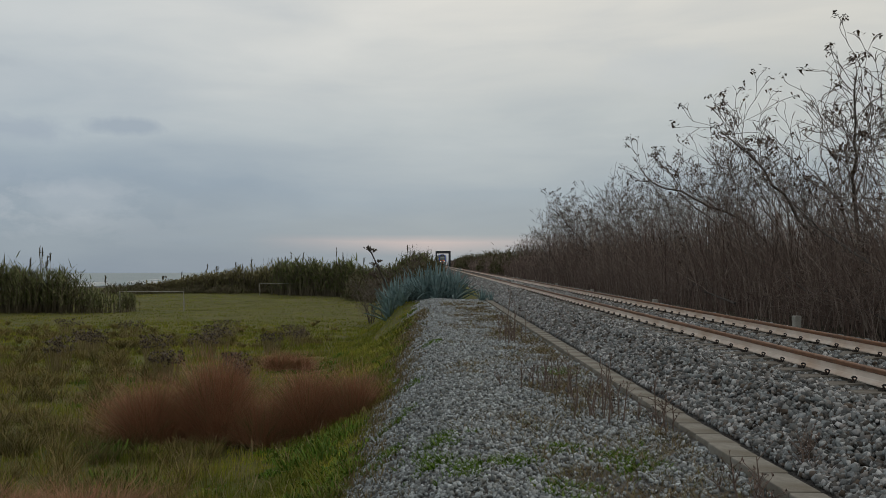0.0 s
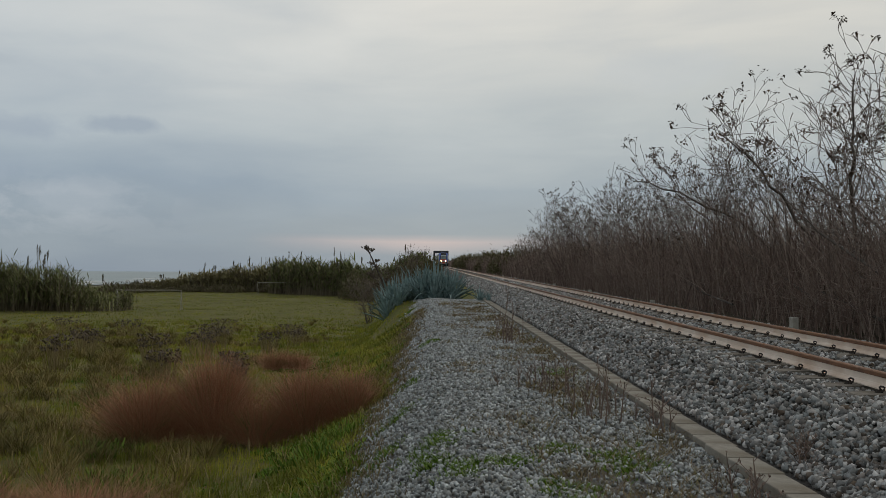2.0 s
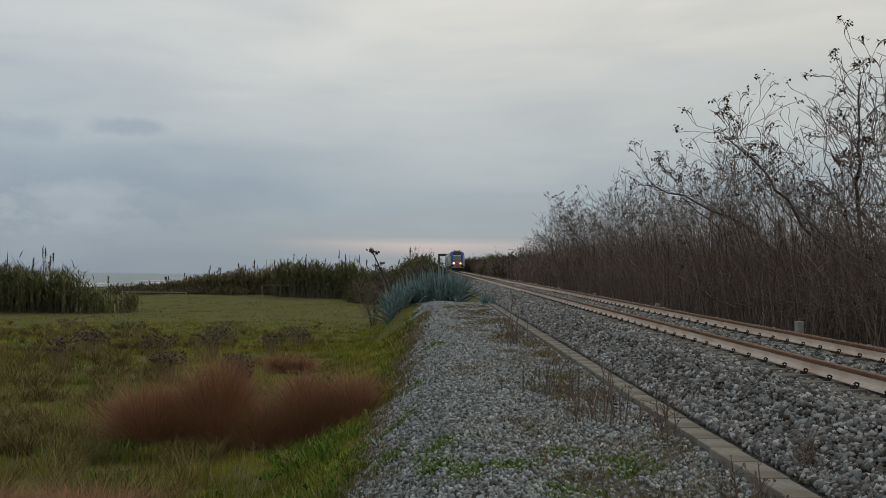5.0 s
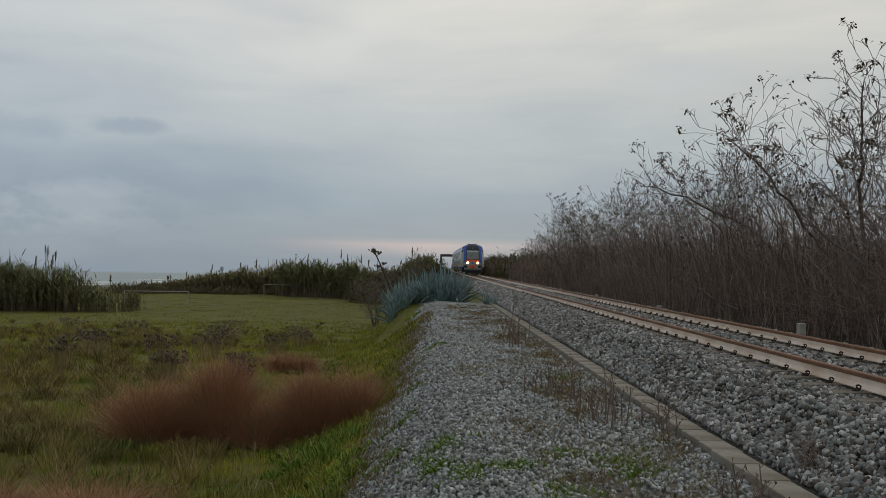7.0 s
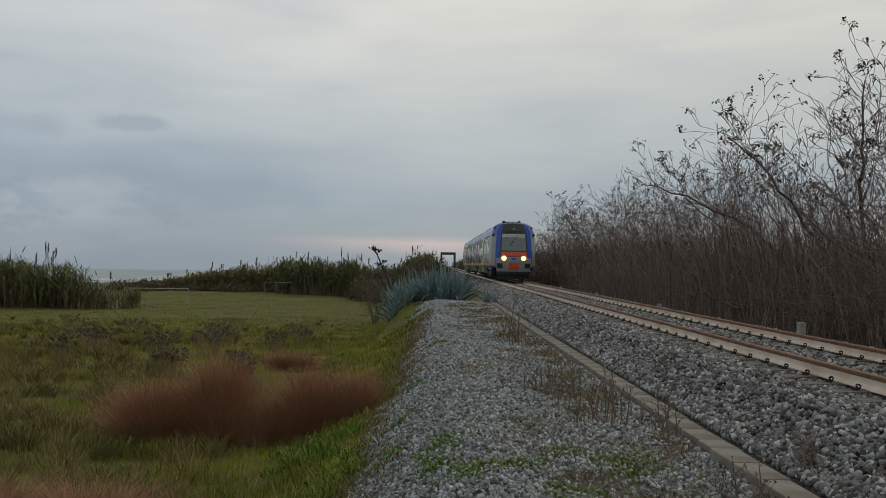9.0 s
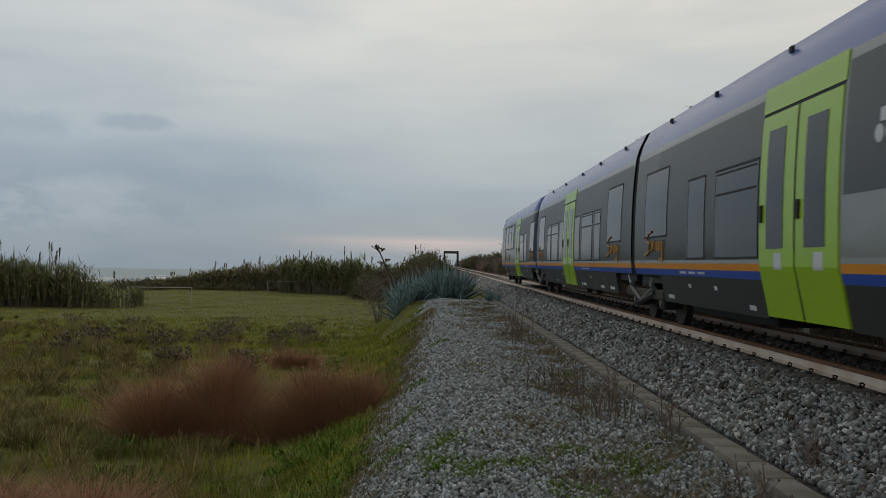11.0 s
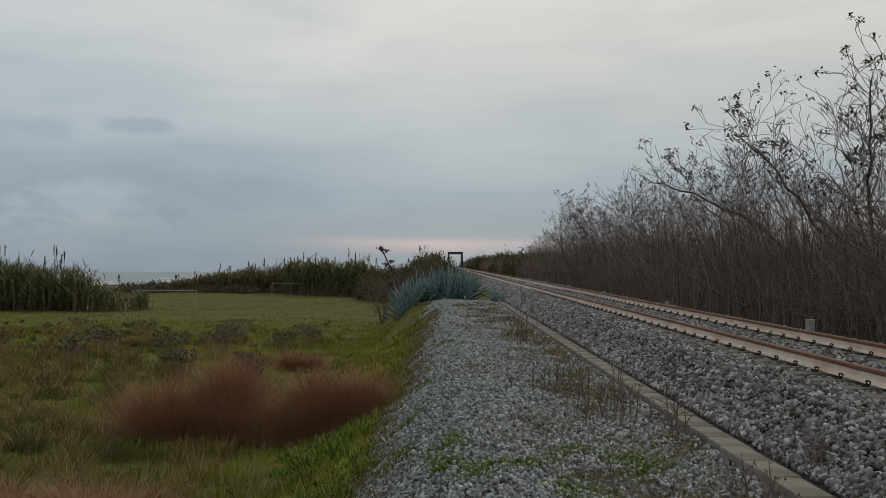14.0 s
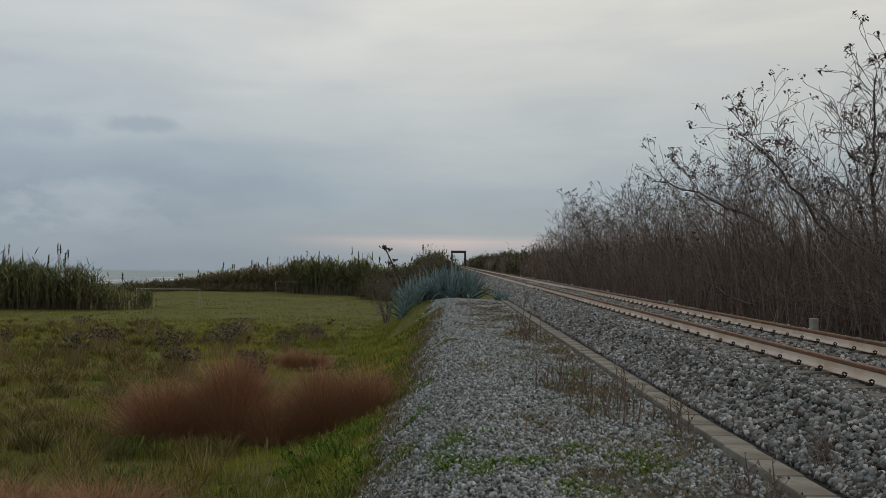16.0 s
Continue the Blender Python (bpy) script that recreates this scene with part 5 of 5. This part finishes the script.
def make_agave(seed):
    """A rosette of thick, channelled, tapering leaves."""
    rng = random.Random(seed)
    plant = thing("agave", "blue-green agave with long pointed leaves at the end of the bank", "agave", group="agaves on the bank")
    for k in range(23):
        a = k * 2.4 + rng.uniform(-0.2, 0.2)
        lift = radians(22 + 62 * (k / 23) ** 0.7 + rng.uniform(-8, 8))
        ln = rng.uniform(1.2, 1.75)
        droop = rng.choice((0.0, 0.08, 0.2, 0.9)) * math.cos(lift)
        side = Vector((-math.sin(a), math.cos(a), 0))
        bm = bmesh.new()
        rows = []
        for i in range(7):
            t = i / 6
            out = ln * t * math.cos(lift)
            z = ln * t * math.sin(lift) - droop * t ** 2.5 + 0.1
            c = Vector((math.cos(a) * (out + 0.08), math.sin(a) * (out + 0.08), z))
            wd = 0.078 * (0.75 + 0.9 * t - 1.62 * t * t) + 0.004
            rows.append([bm.verts.new(c + side * wd + Vector((0, 0, 0.035))), bm.verts.new(c + Vector((0, 0, 0.0))), bm.verts.new(c - side * wd + Vector((0, 0, 0.035))), bm.verts.new(c - Vector((0, 0, 0.045 * (1 - t) + 0.004)))])
        for r0, r1 in zip(rows, rows[1:]):
            for i in range(4):
                bm.faces.new((r0[i], r0[(i + 1) % 4], r1[(i + 1) % 4], r1[i]))
        bmesh.ops.recalc_face_normals(bm, faces=bm.faces)
        part("leaf", bm, MAT["agave"], plant)
    return plant


def place_agaves():
    kinds = [make_agave(71), make_agave(72), make_agave(73)]
    rng = random.Random(74)
    spots = [(rng.uniform(-1.75, 1.45), rng.uniform(41.8, 46.0), rng.uniform(0.62, 0.98)) for _ in range(26)]
    spots += [(-1.6, 42.0, 0.8), (-1.1, 41.8, 0.75), (0.4, 41.9, 0.7), (1.2, 42.4, 0.8), (2.35, 41.6, 0.4), (2.7, 40.8, 0.3)]
    for i, (x, y, s) in enumerate(spots):
        s *= rng.uniform(0.88, 1.1)
        m = pose(x, y, float(land(x, y)) - 0.05, rng.uniform(-8, 8), rng.uniform(-8, 8), rng.uniform(0, 360)) @ Matrix.Diagonal((s, s, s * 1.08, 1))
        if i < 3:
            kinds[i].matrix_basis = m
        else:
            copy_thing(kinds[i % 3], Matrix.Identity(4)).matrix_basis = m


place_agaves()


def make_reeds(name, label, count, area, height, width, seed, plumes=0, tone="reed", rag=0.3):
    """A stand of cane reeds: stems with strap leaves that arch to the sides; height(x, y) is its usual height there."""
    rng = random.Random(seed)
    s = Soup()
    for k in range(count):
        x, y = area(rng)
        z = float(land(x, y)) - 0.05
        h = height(x, y) * (1 - rag * rng.random() ** 1.6 + 0.16 * float(waves(x, y, 1.6)) + 0.5 * rag * (rng.random() < 0.06))
        top = (x + rng.gauss(0.02, 0.09) * h, y + rng.gauss(0, 0.06) * h, z + h)
        s.tube([(x, y, z), ((x + top[0]) / 2, (y + top[1]) / 2, z + h * 0.55), top], [width * 0.5, width * 0.4, width * 0.15], 3, 1)
        for q in range(9):
            f = rng.uniform(0.2, 1.0)
            b = Vector((x, y, z)).lerp(Vector(top), f)
            a = rng.uniform(0, 2 * math.pi)
            ln = h * rng.uniform(0.12, 0.3)
            s.blade(b, b + Vector((math.cos(a) * ln * 0.7, math.sin(a) * ln * 0.4, ln * rng.uniform(0.0, 0.9))), width * rng.uniform(1.6, 2.8), 0.22, 0)
    for k in range(plumes):
        x, y = area(rng)
        z = float(land(x, y))
        h = height(x, y) * rng.uniform(1.15, 1.55)
        top = Vector((x + rng.gauss(0.1, 0.5), y, z + h))
        s.tube([(x, y, z), top - Vector((rng.gauss(0, 0.1), 0, h * 0.3)), top], [width * 0.5, width * 0.4, width * 0.3], 4, 1)
        if k % 3:
            for q in range(26):
                b = top - Vector((0, 0, rng.uniform(0, h * 0.16)))
                s.blade(b, b + Vector((rng.gauss(0.1, 0.13), rng.gauss(0, 0.12), rng.uniform(0.1, 0.6))), width * 1.6, 0.1, 1)
    return tagged(new(name, s.mesh(name, [MAT[tone], MAT["reed_dry"]])), label, "reeds", kind="stuff")


make_reeds("reed_stand", "tall green stand of cane reeds in the meadow", 2600, lambda r: (-52 + 9.0 * max(-2.2, min(1.85, r.gauss(0, 0.9))), 115 + 3.0 * r.gauss(0, 0.6)),
           lambda x, y: 4.9 * (1 - 0.55 * float(smooth(-45, -35, x))), 0.06, 81, 26, rag=0.4)
make_reeds("reed_hedge", "far hedge of cane reeds behind the goal", 2300, lambda r: (lambda u: (-31.5 + 31 * u + r.uniform(-1, 1), 204 - 36 * u + r.uniform(-4, 4)))(r.random()), lambda x, y: 6.2 - 1.5 * float(smooth(-20, -4, x)), 0.12, 82, 12)
make_reeds("dry_reed_bank", "dull olive scrub and dry reeds on the dune", 1900, lambda r: (lambda u: (-64 + 38 * u + r.uniform(-1, 1), 226 - 13 * u + r.uniform(-5, 5)))(r.random()), lambda x, y: 2.2 + 3.0 * float(smooth(-64, -40, x)), 0.12, 83, 26, "reed_pale")


def make_scrub(name, label, clumps, per, seed, mats, leaf):
    """Low bushes built of many small leaves round twiggy clumps."""
    rng = np.random.default_rng(seed)
    r_, t_ = [], []
    for x, y, rx, h in clumps:
        n = int(per * max(0.5, rx))
        a = rng.random(n) * 2 * math.pi
        q = np.sqrt(rng.random(n))
        lump = 0.75 + 0.25 * np.sin(a * 3 + x) + 0.15 * rng.normal(size=n)
        px, py = x + rx * q * np.cos(a), y + rx * 0.7 * q * np.sin(a)
        pz = land(px, py) + h * np.sqrt(np.clip(1 - q * q, 0.02, 1)) * lump * rng.random(n) ** 0.4
        p = np.stack([px, py, pz], 1)
        r_.append(p)
        t_.append(p + np.stack([rng.normal(size=n) * leaf, rng.normal(size=n) * leaf, (0.4 + rng.random(n)) * leaf * 1.6], 1))
    r, t = np.concatenate(r_), np.concatenate(t_)
    return blades(name, r, t, np.full(len(r), leaf * 0.6), mats, label, "bushes", 0.1, seed)


rs = random.Random(90)
make_scrub("hedge_scrub", "dark green and brown scrub beyond the agaves", [(lambda y: (rs.uniform(-0.075 * y, 0.0), y, rs.uniform(1.6, 3.2), rs.uniform(3.0, 5.2)))(rs.uniform(150, 215)) for _ in range(46)], 480, 91, MAT["scrub"], 0.24)
make_scrub("line_scrub", "green bushes along the line", [(rs.uniform(9.2, 13), rs.uniform(105, 290), rs.uniform(1.5, 2.6), rs.uniform(2.2, 3.3)) for _ in range(44)], 520, 92, MAT["scrub"], 0.22)
make_scrub("far_line_scrub", "far bushes beside the line", [(rs.choice((-1, 1)) * rs.uniform(8, 15) + 5, rs.uniform(160, 520), rs.uniform(2, 3.5), rs.uniform(2.6, 4.0)) for _ in range(60)], 320, 93, MAT["scrub"], 0.4)
make_scrub("dune_scrub", "purple-brown scrub on the dune", [(rs.uniform(-70, -8), rs.uniform(203, 240), rs.uniform(2.5, 5), rs.uniform(1.0, 2.4)) for _ in range(60)], 260, 94, MAT["dune"], 0.3)


# ---- small things ----
def make_marker_posts():
    for i, y in enumerate((19.7, 32.0, 44.2, 56.4, 68.6, 80.8, 93.0, 105.2)):
        x = 7.55
        post = thing("marker_post", "short square concrete marker post beside the track", "marker post", pose(x, y, float(land(x, y)) - 0.04, 0, 0, 8), group="marker posts along the line")
        tall = 0.40 if i == 0 else 0.28
        bm = boxes((-0.07, 0.07, -0.07, 0.07, -0.2, tall), bevel=0.012)
        part("shaft", bm, MAT["post"], post)


MAT["post"] = material("pale_post_concrete", blotchy((0.30, 0.29, 0.26), (0.42, 0.41, 0.37), (0.2, 0.18, 0.14), 8.0, 3.0), 0.9, bump=(60.0, 0.003))
make_marker_posts()


def make_portal():
    y = 292.0
    p = thing("steel_portal", "dark steel portal frame spanning the single track", "portal", pose(TRACK_X - 0.35, y, GRADE * y))
    part("post", boxes((-2.2, -1.72, 0, 3.0, -1.2, 4.6), bevel=0.03), MAT["mask"], p)
    part("post", boxes((1.75, 2.35, 0, 3.0, -1.2, 4.6), bevel=0.03), MAT["mask"], p)
    part("lintel", boxes((-2.2, 2.35, -0.01, 3.02, 4.0, 4.72), bevel=0.03), MAT["mask"], p)


make_portal()


def make_goal(x0, x1, y, height, bent):
    cx = (x0 + x1) / 2
    z = float(land(cx, y)) - 0.05
    g = thing("football_goal", "weathered white football goal without a net in the meadow", "football goal", pose(cx, y, z), group="football goals")
    h = (x1 - x0) / 2
    for s in (-1, 1):
        part("goal_post", cylinder(bmesh.new(), (s * h, 0, -0.1), (s * h, 0, height), 0.05, 0.05, 12), MAT["post"], g)
        part("back_stay", cylinder(bmesh.new(), (s * h, 0, height), (s * (h - 0.15), 1.4, -0.1), 0.035, 0.035, 8), MAT["post"], g)
    part("crossbar", cylinder(bmesh.new(), (-h - 0.05, 0, height), (h + 0.05, 0, height - bent), 0.05, 0.05, 12), MAT["post"], g)


make_goal(-36.2, -28.7, 115.0, 2.44, 0.0)
make_goal(-33.7, -26.5, 196.0, 2.44, 0.0)


def make_stalks(cx, cy, n, height, spread, seed, label):
    """Dry upright weed stems with short side twigs."""
    rng = random.Random(seed)
    for k in range(n):
        x, y = cx + rng.gauss(0, spread), cy + rng.gauss(0, spread * 1.6)
        s = Soup()
        z = float(land(x, y)) - 0.03
        h = height * (0.3 + 0.85 * rng.random() ** 1.3)
        lean = Vector((rng.gauss(0, 0.12), rng.gauss(0, 0.1), 1)) * h
        mid = Vector((x, y, z)) + lean * 0.5 + Vector((rng.gauss(0, 0.02), 0, 0))
        s.tube([(x, y, z), mid, Vector((x, y, z)) + lean], [0.009, 0.007, 0.003], 5)
        for q in range(rng.randint(4, 9)):
            b = Vector((x, y, z)) + lean * rng.uniform(0.3, 0.95)
            e = b + Vector((rng.gauss(0, 0.06), rng.gauss(0, 0.06), rng.uniform(0.04, 0.14)))
            s.tube([b, e], [0.004, 0.002], 3)
            for v in range(3):
                s.blade(e, e + Vector((rng.gauss(0, 0.02), rng.gauss(0, 0.02), rng.uniform(-0.01, 0.03))), 0.015, 0.1)
        tagged(new("dry_stalk", s.mesh("dry_stalk", [MAT["thicket"]])), label, "weed", "dry weed stalks on the bank")


make_stalks(1.95, 10.3, 13, 0.66, 0.16, 101, "dark dry upright weed stalk on the bank")
make_stalks(1.75, 11.9, 3, 1.0, 0.05, 102, "tall leaning dry weed stalk beside the trough")
make_stalks(1.55, 12.8, 12, 0.45, 0.16, 103, "short dry weed stalk on the gravel")
make_stalks(1.75, 20.0, 12, 0.75, 0.14, 104, "dry weed stalk on the far bank")
make_stalks(1.62, 20.5, 3, 1.35, 0.05, 105, "tall dry weed stalk against the ballast")
make_stalks(2.9, 7.4, 5, 0.36, 0.05, 106, "thin dark weed stalk in the ballast")
make_stalks(2.35, 9.6, 6, 0.45, 0.15, 107, "dry weed stalk beside the trough lids")
make_stalks(2.2, 6.6, 7, 0.3, 0.14, 108, "dry weed stalk beside the trough lids")


def make_dead_umbels():
    """Clumps of dead flower heads standing in the meadow."""
    rng = random.Random(111)
    for x, y, r, h in ((-8.7, 31.5, 0.9, 0.75), (-8.0, 35.0, 1.0, 0.7), (-10.9, 29.0, 0.8, 0.8), (-6.9, 26.0, 0.8, 0.65), (-5.2, 26.5, 0.7, 0.6), (-12.4, 36.0, 1.0, 0.7), (-14.5, 42.0, 1.3, 0.7), (-9.6, 45.0, 1.3, 0.7), (-6.4, 40.0, 1.0, 0.6), (-16.5, 36.0, 1.0, 0.7), (-4.6, 24.0, 0.5, 0.55), (-11.5, 52.0, 1.4, 0.7), (-17.0, 56.0, 1.5, 0.8), (-8.0, 58.0, 1.4, 0.7), (-22.0, 60.0, 1.5, 0.8), (-13.5, 66.0, 1.6, 0.8), (-6.5, 49.0, 1.1, 0.6)):
        clump = thing("dead_flower_clump", "clump of dark dead flower heads in the grass", "weeds", pose(x, y, float(land(x, y))), group="dead flower clumps in the meadow")
        stems, heads = Soup(), Soup()
        for k in range(80):
            a, q = rng.uniform(0, 6.28), math.sqrt(rng.random())
            px, py = 0.6 * r * q * math.cos(a), 0.6 * r * q * math.sin(a)
            hh = h * rng.uniform(0.8, 1.35)
            stems.tube([(px * 0.6, py * 0.6, 0), (px, py, hh)], [0.008, 0.005], 3)
            for v in range(5):
                b = Vector((px + rng.gauss(0, 0.03), py + rng.gauss(0, 0.03), hh + rng.gauss(0, 0.02)))
                heads.blade(b, b + Vector((rng.gauss(0, 0.05), rng.gauss(0, 0.05), 0.05)), 0.05, 0.1)
        for nm, s, mt in (("stem_tangle", stems, MAT["straw"]), ("flower_mass", heads, MAT["dead_flower"])):
            ob = new(nm, s.mesh(nm, [mt]))
            ob.parent = clump
            tagged(ob, kind="stuff")


make_dead_umbels()


def make_agave_mast():
    """A leaning dead agave flower mast with pads of seed heads."""
    x, y = -3.0, 66.0
    m = thing("agave_mast", "leaning dead agave flower mast with dark seed pads", "agave", pose(x, y, float(land(x, y))))
    rng = random.Random(121)
    s, pads = Soup(), Soup()
    top = Vector((-1.0, 0.0, 5.4))
    s.tube([(0.9, 0, 0.0), (0.1, 0, 3.0), top], [0.09, 0.07, 0.03], 7)
    for k in range(11):
        f = rng.uniform(0.45, 1.0)
        b = Vector((0.9, 0, 0)).lerp(top, f)
        e = b + Vector((rng.choice((-1, 1)) * rng.uniform(0.2, 0.8) * (1.25 - f), rng.gauss(0, 0.2), rng.uniform(0.1, 0.3)))
        s.tube([b, e], [0.03, 0.02], 4)
        for q in range(22):
            p = e + Vector((rng.gauss(0, 0.11), rng.gauss(0, 0.08), rng.gauss(0.05, 0.05)))
            pads.blade(p, p + Vector((rng.gauss(0, 0.05), rng.gauss(0, 0.05), 0.12)), 0.12, 0.1)
    for nm, q, mt in (("mast", s, MAT["bark"]), ("seed_mass", pads, MAT["dead_flower"])):
        ob = new(nm, q.mesh(nm, [mt]))
        ob.parent = m
        if nm == "seed_mass":
            tagged(ob, kind="stuff")


make_agave_mast()


def make_drift_post():
    x, y = -150.0, 512.0
    p = thing("drift_post", "dark weathered post on the beach", "post", pose(x, y, float(land(x, y))))
    part("shaft", cylinder(bmesh.new(), (0, 0, -0.5), (0.25, 0, 2.0), 0.28, 0.2, 10), MAT["bark"], p)


make_drift_post()


# ---- what moves ----
def train_front(t):
    """Where the train's nose is along the line at t seconds; it gathers speed a little."""
    b = 9.2 - t
    return 55.187 + 30.807 * b - 0.178 * b * b


def motions():
    tilt = math.degrees(math.atan(GRADE))
    rows = []
    for i in range(33):
        y = train_front(i * 0.5)
        rows.append((i * 0.5, pose(TRACK_X, y, GRADE * y + 0.16, tilt)))
    walk(train, rows)


motions()
